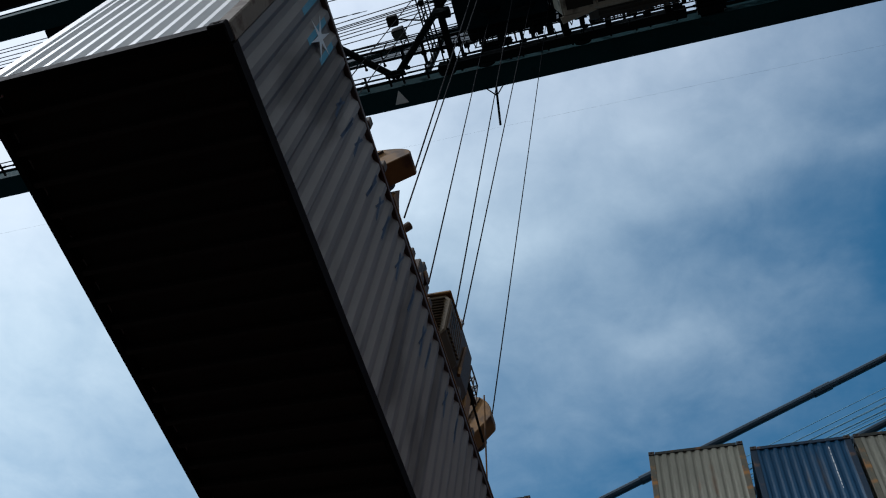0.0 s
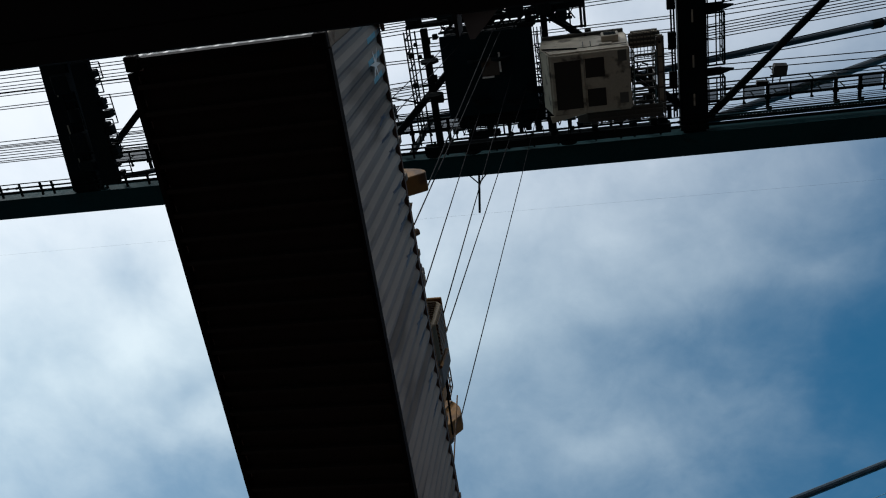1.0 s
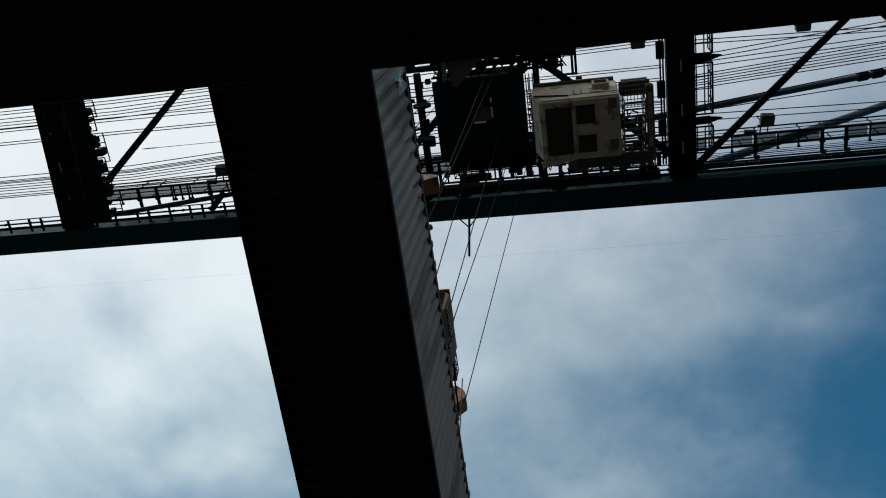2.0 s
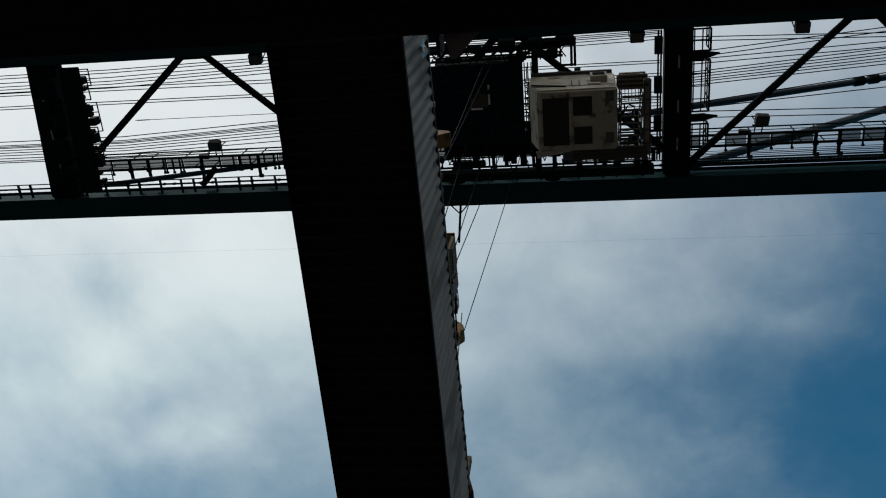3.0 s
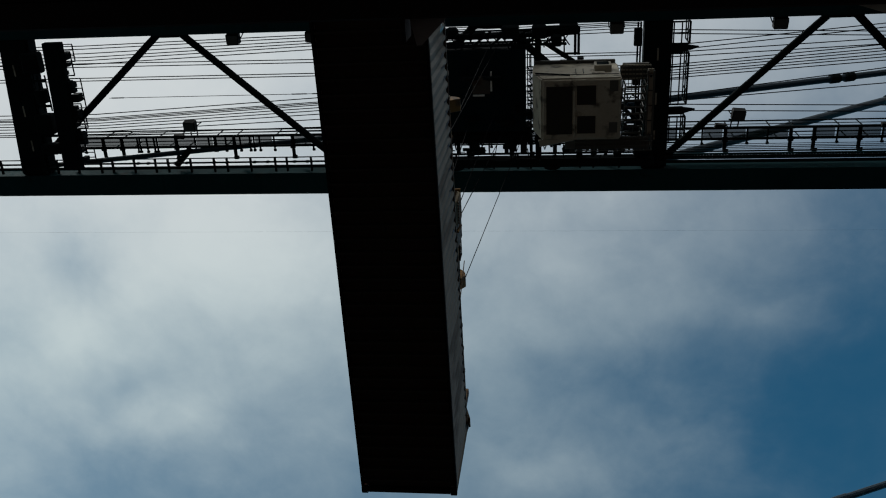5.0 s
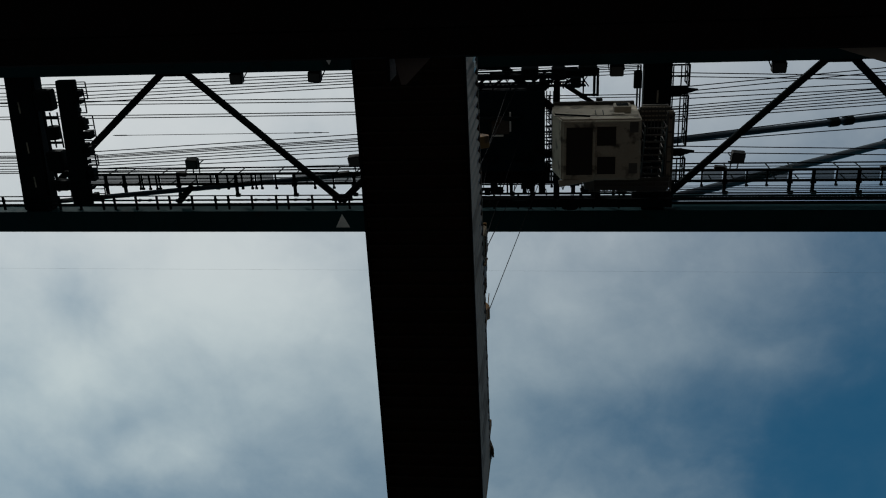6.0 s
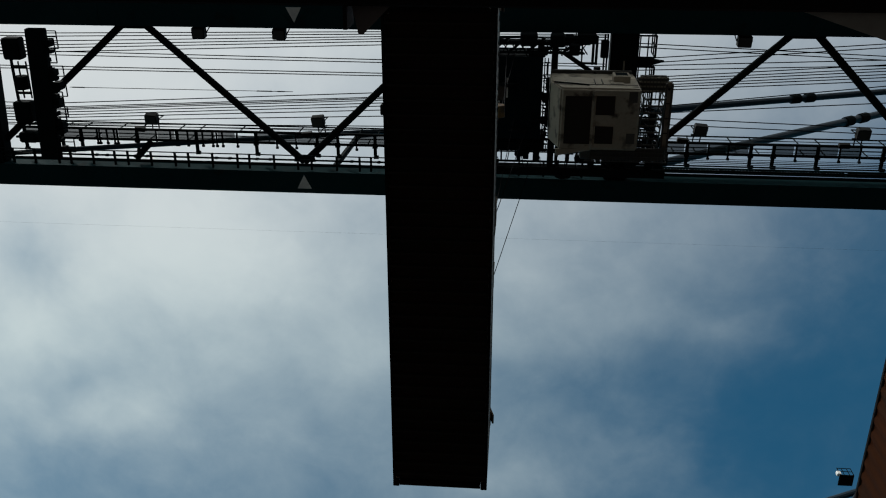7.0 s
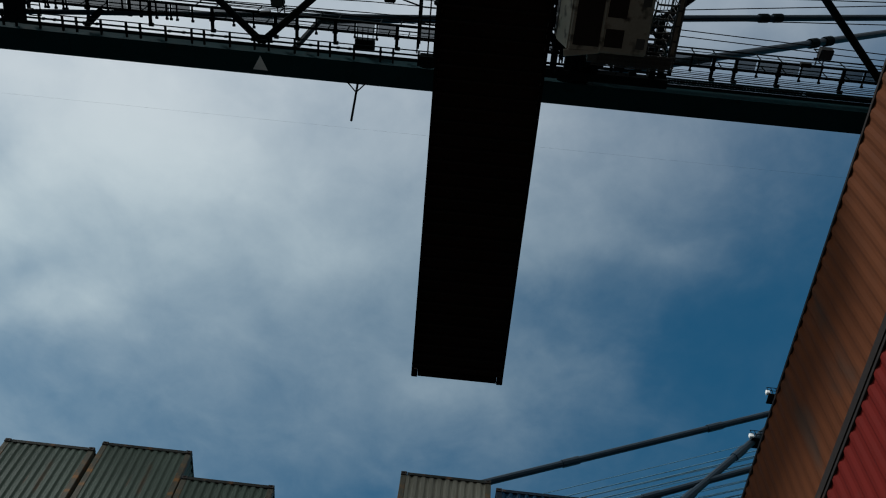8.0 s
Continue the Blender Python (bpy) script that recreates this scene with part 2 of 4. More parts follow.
# --- mesh helpers ------------------------------------------------------------
def box(bm, x0, x1, y0, y1, z0, z1, m=None):
    r = bmesh.ops.create_cube(bm, size=1.0)
    move = Matrix.Translation(((x0 + x1) / 2, (y0 + y1) / 2, (z0 + z1) / 2)) @ Matrix.Diagonal((x1 - x0, y1 - y0, z1 - z0, 1))
    bmesh.ops.transform(bm, matrix=(m @ move) if m else move, verts=r["verts"])
    return bm


def along(p0, p1):
    p0, p1 = Vector(p0), Vector(p1)
    d = p1 - p0
    return Matrix.Translation((p0 + p1) / 2) @ d.to_track_quat("Z", "Y").to_matrix().to_4x4(), d.length


def rod(bm, p0, p1, r, sides=8, r2=None):
    m, length = along(p0, p1)
    bmesh.ops.create_cone(bm, cap_ends=True, segments=sides, radius1=r, radius2=r if r2 is None else r2, depth=length, matrix=m)
    return bm


def bar(bm, p0, p1, w, h):
    m, length = along(p0, p1)
    r = bmesh.ops.create_cube(bm, size=1.0)
    bmesh.ops.transform(bm, matrix=m @ Matrix.Diagonal((w, h, length, 1)), verts=r["verts"])
    return bm


def prism(bm, outline, axis, a, b):
    """A plate with the given outline, from a to b along the axis."""
    def at(u, v, w):
        return {"x": (w, u, v), "y": (u, w, v), "z": (u, v, w)}[axis]
    lo = [bm.verts.new(at(u, v, a)) for u, v in outline]
    hi = [bm.verts.new(at(u, v, b)) for u, v in outline]
    k = len(outline)
    bm.faces.new(lo)
    bm.faces.new(hi[::-1])
    for i in range(k):
        bm.faces.new((lo[i], lo[(i + 1) % k], hi[(i + 1) % k], hi[i]))
    bmesh.ops.recalc_face_normals(bm, faces=bm.faces)
    return bm


def soften(bm, width=0.01, segments=1):
    edges = [e for e in bm.edges if len(e.link_faces) == 2 and e.calc_face_angle(0) > 0.6]
    bmesh.ops.bevel(bm, geom=edges, offset=width, segments=segments, affect="EDGES", clamp_overlap=True)
    return bm


def mesh_of(name, bm, mat, smooth=False):
    me = bpy.data.meshes.new(name)
    bm.to_mesh(me)
    bm.free()
    me.materials.append(mat)
    if smooth:
        for p in me.polygons:
            p.use_smooth = True
    return me


def part(name, bm, mat, parent, label=""):
    ob = new(name, bm if isinstance(bm, bpy.types.Mesh) else mesh_of(name, bm, mat))
    ob.parent = parent
    if label:
        tagged(ob, label)
    return ob


def thing(name, label, category, group="", kind="", at=(0, 0, 0)):
    ob = new(name)
    ob.empty_display_size = 0.3
    ob.location = at
    return tagged(ob, label, category, group, kind)


def setting(name, bm, mat, label, category):
    return tagged(new(name, mesh_of(name, bm, mat)), label, category, "", "structure")


B = bmesh.new


# --- ground --------------------------------------------------------------------
setting("water", box(B(), -2500, 2500, -2500, 2500, -14.5, -14.0), WATER, "dark harbour water around the ship", "water")
setting("floor", box(B(), -24, 30, -40, 75, -2.0, 0.0), DECK_RED, "oxide red painted steel ship deck", "deck")
setting("ground", box(B(), 33, 900, -900, 900, -14.2, 0.4), BRIDGE_PAINT, "dark quay apron beside the ship", "quay")


# --- containers -------------------------------------------------------------------
PERIOD = 0.278


def corrugated(length, z0, z1, depth=0.036, thick=0.012, wave=PERIOD, flank=0.068, proud=0.5):
    """A corrugated sheet along x from 0 to length; the crests lie at y = 0 and the troughs at y = depth; proud is the crests' share."""
    count = max(1, round(length / wave))
    wave = length / count
    crest = (wave - 2 * flank) * proud
    trough = (wave - 2 * flank) - crest
    line = []
    for i in range(count):
        u = i * wave
        line += [(u, 0), (u + crest, 0), (u + crest + flank, depth), (u + crest + trough + flank, depth)]
    line.append((length, 0))
    bm = B()
    rows = []
    for off, zs in ((0, (z0, z1)), (thick, (z1, z0))):
        for z in zs:
            rows.append([bm.verts.new((u, d + off, z)) for u, d in line])
    for a, b in ((0, 1), (1, 2), (2, 3), (3, 0)):
        for i in range(len(line) - 1):
            bm.faces.new((rows[a][i], rows[a][i + 1], rows[b][i + 1], rows[b][i]))
    return bm


def placed(bm, m):
    bmesh.ops.transform(bm, matrix=m, verts=bm.verts)
    return bm


def container(label, paint, rail, length=12.19, high=2.59, group="", under=BOX_UNDER, joists=True, name="shipping_container", sill=None, post_paint=None, end_paint=None, casting_paint=None, other_post=None, proud=0.5, side_depth=0.036):
    """Origin in the middle of the underside, length along y, the plain corrugated end towards -y."""
    w, l, h = 2.438 / 2, length / 2, high
    root = thing(name, label, "shipping container", group)
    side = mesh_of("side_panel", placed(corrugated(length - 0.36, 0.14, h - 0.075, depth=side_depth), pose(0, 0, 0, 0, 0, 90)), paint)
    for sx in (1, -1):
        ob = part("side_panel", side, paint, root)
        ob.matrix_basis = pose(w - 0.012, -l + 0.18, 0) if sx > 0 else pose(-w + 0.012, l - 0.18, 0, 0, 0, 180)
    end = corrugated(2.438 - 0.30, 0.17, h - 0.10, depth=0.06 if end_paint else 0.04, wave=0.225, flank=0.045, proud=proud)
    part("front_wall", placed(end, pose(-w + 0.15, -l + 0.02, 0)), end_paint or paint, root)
    for y0, y1, nm in ((-l + 0.17, l - 0.17, "rail"),):
        for sx in (1, -1):
            a, b = sorted((sx * w, sx * (w - 0.06)))
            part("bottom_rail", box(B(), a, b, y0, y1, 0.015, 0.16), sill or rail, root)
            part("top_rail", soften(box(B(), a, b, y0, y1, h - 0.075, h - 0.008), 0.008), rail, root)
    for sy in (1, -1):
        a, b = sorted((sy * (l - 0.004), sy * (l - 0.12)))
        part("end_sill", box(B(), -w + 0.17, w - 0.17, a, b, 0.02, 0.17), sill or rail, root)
        part("end_header", box(B(), -w + 0.17, w - 0.17, a, b, h - 0.10, h - 0.01), rail, root)
    post = mesh_of("corner_post", soften(box(B(), -0.075, 0.075, -0.085, 0.085, 0.12, h - 0.12), 0.012), post_paint or rail)
    casting = B()
    box(casting, -0.081, 0.081, -0.089, 0.089, -0.059, 0.059)
    soften(casting, 0.012)
    casting = mesh_of("corner_casting", casting, casting_paint or CASTING)
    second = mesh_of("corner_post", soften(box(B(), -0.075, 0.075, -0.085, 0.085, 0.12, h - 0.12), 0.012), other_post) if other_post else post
    eye = mesh_of("casting_hole", placed(prism(B(), [(0.034 * math.cos(a), 0.022 * math.sin(a)) for a in [i * math.tau / 10 for i in range(10)]], "y", -0.004, 0.004), pose(0, 0, 0)), BOX_UNDER)
    for sx in (1, -1):
        for sy in (1, -1):
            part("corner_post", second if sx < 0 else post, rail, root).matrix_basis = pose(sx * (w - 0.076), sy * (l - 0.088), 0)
            for z in (0.059, h - 0.059):
                c = part("corner_casting", casting, CASTING, root)
                c.matrix_basis = pose(sx * (w - 0.080), sy * (l - 0.064), z)
                part("casting_hole", eye, BOX_UNDER, c).matrix_basis = pose(0, sy * 0.09, 0)
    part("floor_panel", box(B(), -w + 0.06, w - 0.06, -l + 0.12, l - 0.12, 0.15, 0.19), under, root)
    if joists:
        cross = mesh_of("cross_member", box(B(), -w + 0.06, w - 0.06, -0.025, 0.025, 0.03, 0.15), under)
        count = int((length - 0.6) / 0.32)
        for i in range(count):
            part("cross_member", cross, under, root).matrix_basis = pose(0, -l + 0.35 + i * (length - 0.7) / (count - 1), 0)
    roof = placed(corrugated(length - 0.24, -w + 0.06, w - 0.06, depth=0.02, wave=0.30), pose(0, -l + 0.12, h - 0.01, 0, 0, 90) @ pose(0, 0, 0, 90))
    part("roof", roof, paint, root)
    for sx in (-1, 1):
        a, b = sorted((sx * 0.01, sx * (w - 0.16)))
        door = part("door", soften(box(B(), a, b, l - 0.075, l - 0.03, 0.17, h - 0.10), 0.01), paint, root)
        for x in (sx * 0.32, sx * 0.86):
            part("lock_rod", rod(B(), (x, l - 0.012, 0.10), (x, l - 0.012, h - 0.06), 0.017), rail, door)
    return root


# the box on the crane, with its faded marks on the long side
hoisted = container("dirty white corrugated shipping container hanging from the spreader, black underside", BOX_SHADED_WHITE, BOX_RAIL, 12.19, 2.90, name="hoisted_container", sill=SILL_DARK, post_paint=POST_MOTTLED, end_paint=END_SUNLIT, casting_paint=SILL_DARK, other_post=END_SUNLIT, side_depth=0.05)
CREST = (12.19 - 0.36) / round((12.19 - 0.36) / PERIOD)


def side_mark(name, y_at, z0, z1, w, mat, lean=0.0):
    """A painted bar on the nearest crest of the corrugation of the +x side."""
    i = round((y_at + 6.095 - 0.18 - 0.035) / CREST)
    y = -6.095 + 0.18 + 0.035 + i * CREST
    bm = box(B(), 1.2055, 1.2085, y - w / 2, y + w / 2, z0, z1)
    bmesh.ops.transform(bm, matrix=Matrix.Translation((0, y, (z0 + z1) / 2)) @ pose(0, 0, 0, lean) @ Matrix.Translation((0, -y, -(z0 + z1) / 2)), verts=bm.verts)
    part(name, bm, mat, hoisted)


for dy, z0, z1 in ((-5.55, 2.0, 2.55), (-5.27, 1.85, 2.62), (-4.99, 2.0, 2.58)):
    side_mark("logo_patch", dy, z0, z1, 0.075, LOGO_BLUE)
star = [((0.34 if i % 2 == 0 else 0.075) * math.cos(i * math.pi / 6 + 0.3) * 0.75 - 5.24, (0.34 if i % 2 == 0 else 0.075) * math.sin(i * math.pi / 6 + 0.3) + 2.26) for i in range(12)]
part("logo_star", prism(B(), star, "x", 1.2085, 1.2105), STAR_WHITE, hoisted)
for k, (dy, z0, z1, lean) in enumerate(((-4.5, 1.95, 2.25, 8), (-4.22, 1.9, 2.35, -6), (-3.95, 2.1, 2.42, 5), (-3.4, 2.05, 2.5, -8), (-3.12, 2.1, 2.45, 9), (-2.85, 2.05, 2.5, 0),
                                        (-2.3, 2.05, 2.48, 7), (-1.75, 2.1, 2.45, -7), (-1.2, 1.95, 2.42, 6), (-0.95, 2.0, 2.4, -5), (-0.1, 2.05, 2.42, 8), (0.45, 2.1, 2.45, 0))):
    side_mark("letter_bar", dy, z0 - 0.06, z1 + 0.02, 0.045, LETTER_DARK, lean)
    side_mark("letter_bar", dy, z0 + 0.08, z1 + 0.10, 0.030, LETTER_DARK, -lean - 9)


# --- spreader and head block on the hoisted box -------------------------------------
spreader = thing("spreader", "tan and greasy brown telescopic spreader locked on the container", "spreader")
for sx in (-1, 1):
    part("main_beam", soften(box(B(), sx * 0.62 - 0.14, sx * 0.62 + 0.14, -4.6, 4.6, 3.0, 3.36), 0.02), SPREADER_DARK, spreader)
    part("telescopic_arm", box(B(), sx * 0.62 - 0.10, sx * 0.62 + 0.10, -6.0, -4.6, 3.04, 3.32), SPREADER_TAN, spreader)
    part("telescopic_arm", box(B(), sx * 0.62 - 0.10, sx * 0.62 + 0.10, 4.6, 6.0, 3.04, 3.32), SPREADER_TAN, spreader)
    part("cable_tray", box(B(), sx * 1.02 - 0.05, sx * 1.02 + 0.05, -4.4, 4.2, 2.97, 3.10), SPREADER_DARK, spreader)
for sy in (-1, 1):
    part("end_beam", soften(box(B(), -1.15, 1.15, sy * 6.0 - 0.12, sy * 6.0 + 0.12, 2.96, 3.34), 0.02), SPREADER_TAN, spreader)
    for sx in (-1, 1):
        flap = B()
        bar(flap, (sx * 1.12, sy * 5.75, 3.35), (sx * 1.30, sy * 5.75, 2.70), 0.30, 0.05)
        part("guide_flipper", soften(flap, 0.01), SPREADER_DARK, spreader)
        part("twistlock_box", soften(box(B(), sx * 1.14 - 0.09, sx * 1.14 + 0.09, sy * 5.98 - 0.15, sy * 5.98 + 0.15, 2.91, 3.22), 0.02), SPREADER_DARK, spreader)


def sheave_guard(sx, y0, y1, z0, z1, reach):
    """A domed guard over the rope wheel, cut off in a slope underneath."""
    mid = z0 + 0.42 * (z1 - z0)
    arch = [(0.72 + (reach - 0.72) * math.cos(a), mid + (z1 - mid) * math.sin(a)) for a in [math.pi / 2 * i / 9 for i in range(10)]]
    outline = [(sx * x, z) for x, z in [(0.45, z0 - 0.26), (0.82, z0 - 0.22), (reach, mid - 0.05)] + arch + [(0.45, z1)]]
    return soften(prism(B(), outline, "y", y0, y1), 0.012)


def wheel(r, y0, y1, at):
    return placed(prism(B(), [(r * math.cos(i * math.tau / 20), r * math.sin(i * math.tau / 20)) for i in range(20)], "y", y0, y1), at)


for y0, y1, z0, z1, reach in ((-3.12, -2.80, 3.56, 4.04, 1.38), (2.02, 2.36, 3.98, 4.92, 1.20)):
    for sx in (-1, 1):
        guard = part("sheave_guard", sheave_guard(sx, y0, y1, z0, z1, reach if sx > 0 else 1.1), SPREADER_TAN, spreader, "tan domed sheave guard with rust-brown underside")
        part("guard_strap", bar(B(), (sx * 0.72, y0 - 0.006, z0 + 0.1), (sx * 0.98, y0 - 0.006, z1 - 0.12), 0.06, 0.012), SPREADER_DARK, guard)
        part("guard_skirt", soften(box(B(), *sorted((sx * 0.45, sx * 0.80)), y0 + 0.03, y1 - 0.03, 3.14, z0 - 0.2), 0.02), SPREADER_DARK, guard)
        part("sheave", wheel(0.22, -0.06, 0.06, pose(sx * 0.80, y1 + 0.09, z0 + 0.25)), SPREADER_DARK, guard)
        part("axle", rod(B(), (sx * 0.80, y1, z0 + 0.25), (sx * 0.80, y1 + 0.2, z0 + 0.25), 0.06, 10), SPREADER_DARK, guard)
part("head_frame", soften(box(B(), -0.95, 0.95, -3.3, 2.6, 3.02, 3.16), 0.02), SPREADER_DARK, spreader)
# power pack: louvred front part, stepped rear part
part("power_pack", soften(prism(B(), [(-0.85, 3.14), (1.06, 3.14), (1.20, 3.36), (1.22, 4.10), (1.12, 4.24), (-0.85, 4.24)], "y", -0.52, 0.16), 0.02), HOUSE_BROWN, spreader, "brown louvred power pack")
part("pack_lid", soften(box(B(), -0.88, 1.20, -0.56, 0.18, 4.24, 4.30), 0.015), SPREADER_TAN, spreader, "tan lid of the power pack")
for i in range(12):
    part("louvre", placed(box(B(), 0.10, 1.12, -0.018, 0.018, -0.006, 0.006), pose(0, -0.535, 3.34 + i * 0.072, 35)), SPREADER_DARK, spreader)
for i in range(8):
    part("louvre", box(B(), 1.205, 1.235, -0.48 + i * 0.08, -0.44 + i * 0.08, 3.42, 4.02), SPREADER_DARK, spreader)
part("hydraulic_tank", soften(prism(B(), [(-0.6, 3.14), (1.02, 3.14), (1.16, 3.5), (1.17, 4.40), (1.02, 4.56), (-0.6, 4.56)], "y", 0.18, 0.86), 0.03), SPREADER_DARK, spreader, "greasy dark hydraulic tank")
part("tank_cap", rod(B(), (1.0, 0.3, 4.5), (1.1, 0.3, 4.66), 0.07, 12), MARK_WHITE, spreader, "pale filler cap")
part("hose_bundle", rod(B(), (1.19, 0.30, 3.3), (1.19, 0.42, 4.1), 0.03, 8), SPREADER_TAN, spreader)
part("junction_box", soften(box(B(), 0.62, 1.14, 0.88, 1.12, 3.1, 3.7), 0.02), SPREADER_TAN, spreader)
# small railed basket between the tank and the guard
basket = part("basket", box(B(), 0.86, 1.16, 0.90, 1.36, 3.86, 3.88), SPREADER_DARK, spreader, "small wire basket")
part("basket_stand", box(B(), 0.88, 0.96, 0.95, 1.25, 3.10, 3.86), SPREADER_DARK, basket)
for y in (0.92, 1.13, 1.34):
    for x in (0.88, 1.14):
        part("basket_post", rod(B(), (x, y, 3.88), (x, y, 4.30), 0.013, 6), SPREADER_DARK, basket)
for z in (4.08, 4.30):
    part("basket_rail", rod(B(), (1.14, 0.92, z), (1.14, 1.34, z), 0.013, 6), SPREADER_DARK, basket)
    part("basket_rail", rod(B(), (0.88, 1.34, z), (1.14, 1.34, z), 0.013, 6), SPREADER_DARK, basket)
for y0, y1 in ((0.92, 1.13), (1.13, 1.34)):
    part("basket_brace", rod(B(), (1.14, y0, 3.88), (1.14, y1, 4.30), 0.010, 6), SPREADER_DARK, basket)
part("hanging_hose", rod(B(), (1.20, 1.55, 4.3), (1.17, 2.25, 3.0), 0.014, 6), SPREADER_TAN, spreader)
part("bracket", prism(B(), [(-2.72, 3.2), (-2.40, 3.2), (-2.44, 3.36), (-2.55, 3.52), (-2.62, 3.72), (-2.70, 3.5)], "x", 0.9, 1.09), SPREADER_TAN, spreader)
part("bracket", rod(B(), (1.0, -2.22, 3.25), (1.16, -2.22, 3.42), 0.06, 10), SPREADER_TAN, spreader)
for y, z in ((-1.42, 3.78), (-1.28, 3.92), (-1.08, 3.72), (-0.86, 3.62)):
    part("valve_block", soften(box(B(), 0.80, 1.06, y - 0.07, y + 0.07, 3.02, z), 0.015), SPREADER_DARK, spreader)
part("cable_drum", rod(B(), (0.9, -1.2, 3.7), (1.08, -1.2, 3.7), 0.10, 14), SPREADER_TAN, spreader)
# edge pipes and hoses along the +x and -x sides
for sx in (-1, 1):
    part("hand_rail", rod(B(), (sx * 1.12, 0.9, 3.85), (sx * 1.12, 2.0, 3.7), 0.02, 6), RAIL_STEEL, spreader)
    part("hydraulic_hose", rod(B(), (sx * 1.19, -2.9, 2.97), (sx * 1.19, 5.2, 2.99), 0.025, 6), SPREADER_TAN, spreader)
    part("hydraulic_hose", rod(B(), (sx * 1.12, -2.6, 3.1), (sx * 1.14, 2.9, 3.08), 0.02, 6), SPREADER_DARK, spreader)
    part("edge_angle", bar(B(), (sx * 1.10, -4.4, 3.04), (sx * 1.10, 4.6, 3.04), 0.10, 0.05), SPREADER_DARK, spreader)
    part("corner_guide", soften(box(B(), *sorted((sx * 0.98, sx * 1.20)), 5.28, 5.48, 2.96, 3.74), 0.02), SPREADER_TAN, spreader, "orange-tan corner guide block")
    for y in (-3.9, -3.3, -2.0, -1.6, 0.4, 1.2, 2.9, 3.6, 4.3):
        part("clamp_plate", soften(box(B(), *sorted((sx * 1.05, sx * 1.21)), y - 0.05, y + 0.06, 2.96, 3.12), 0.01), SPREADER_DARK, spreader)

CONTAINER_ROWS = [
    (0, -0.948, 8.943, 8.519, 0.450, -0.400, 0.100),
    (0.5, -0.955, 9.065, 9.725, -0.100, -1.117, -0.600),
    (1, -1.115, 9.110, 11.216, -0.050, -0.950, -0.200),
    (1.5, -1.052, 9.151, 12.434, -0.727, -2.100, -0.508),
    (3, -1.053, 9.532, 16.646, -0.716, -1.624, 0.046),
    (3.5, -1.030, 9.637, 17.608, -1.022, -1.750, -0.100),
    (4, -1.000, 9.748, 18.569, -1.147, -1.540, 0.600),
    (5.5, -0.420, 9.932, 20.051, -0.433, -0.838, 0.645),
    (6, 0.047, 9.992, 20.256, -0.484, -0.574, 0.224),
    (6.5, 0.585, 10.068, 20.345, -0.161, -0.355, -0.041),
    (7, 1.345, 10.160, 20.429, -0.065, -0.138, -0.196),
    (7.5, 2.219, 10.267, 20.544, -0.142, 0.079, -0.267),
    (8, 3.407, 10.394, 20.647, -0.101, 0.266, -0.308),
]

# --- container stacks on deck -----------------------------------------------------------
# x of the middle, top, tiers, paint of the top box
khaki_box = container("khaki grey corrugated container with rusty corner posts in the deck stack", KHAKI, KHAKI_RAIL, 6.06, 2.591, "stacked containers", joists=False, post_paint=KHAKI_POST, proud=0.66)
cream_box = container("cream grey corrugated container with rust-streaked posts in the deck stack", CREAM_BOX, KHAKI_RAIL, 6.06, 2.591, "stacked containers", joists=False, post_paint=KHAKI_POST, proud=0.66)
blue_box = container("dark blue corrugated container with rusty posts in the deck stack", BLUE_BOX, BLUE_RAIL, 6.06, 2.591, "stacked containers", joists=False)
random.seed(21)
z = 0.9
while z < 2.2:
    tall = random.uniform(0.04, 0.13)
    part("number_strip", box(B(), 0.632 + random.uniform(0, 0.008), 0.655, -3.030, -3.026, z, z + tall), MARK_WHITE, blue_box, "worn white strip of markings")
    z += tall + random.uniform(0.015, 0.05)
orange_box = container("faded orange-brown corrugated container on the tall deck stack", ORANGE_BOX, DARK_RAIL, 12.19, 2.591, "stacked containers", joists=False, side_depth=0.026)
red_box = container("bright red corrugated container under the orange-brown one", RED_BOX, DARK_RAIL, 12.19, 2.591, "stacked containers", joists=False, side_depth=0.03)
COLUMNS = [(-7.26, 19.28, 7, "k"), (-4.71, 19.55, 7, "k"), (-2.24, 18.62, 7, "k"), (0.55, 15.8, 6, "k"), (3.41, 19.66, 7, "c"), (5.99, 19.41, 7, "b"), (8.51, 19.42, 7, "c")]
used = {}


def stack_one(proto, m):
    if proto not in used:
        used[proto] = True
        proto.matrix_basis = m
        return proto
    return copy_thing(proto, m)


for i, (x, top, tiers, paint) in enumerate(COLUMNS):
    for k in range(tiers):
        z = top - 2.591 * (k + 1) - 0.012 * k
        choice = paint if k == 0 else "kbkkb"[(i + k) % 5]
        stack_one({"b": blue_box, "c": cream_box, "k": khaki_box}[choice], pose(x, 18.95 + 3.03, z))
    low = top - 2.591 * tiers - 0.012 * (tiers - 1)
    setting("hatch_pad", box(B(), x - 1.2, x + 1.2, 18.97, 25.0, -0.05, low - 0.002), DECK_RED, "low steel foundation under a container column", "foundation")
for k in range(5):
    stack_one(orange_box if k in (0, 3) else red_box, pose(8.91 + 1.219, 10.3, 14.38 - 2.591 * (k + 1) - 0.012 * k))
setting("hatch_pad", box(B(), 8.93, 11.32, 4.3, 16.3, -0.05, 14.38 - 2.591 * 5 - 0.05), DECK_RED, "steel foundation under the tall red stack", "foundation")

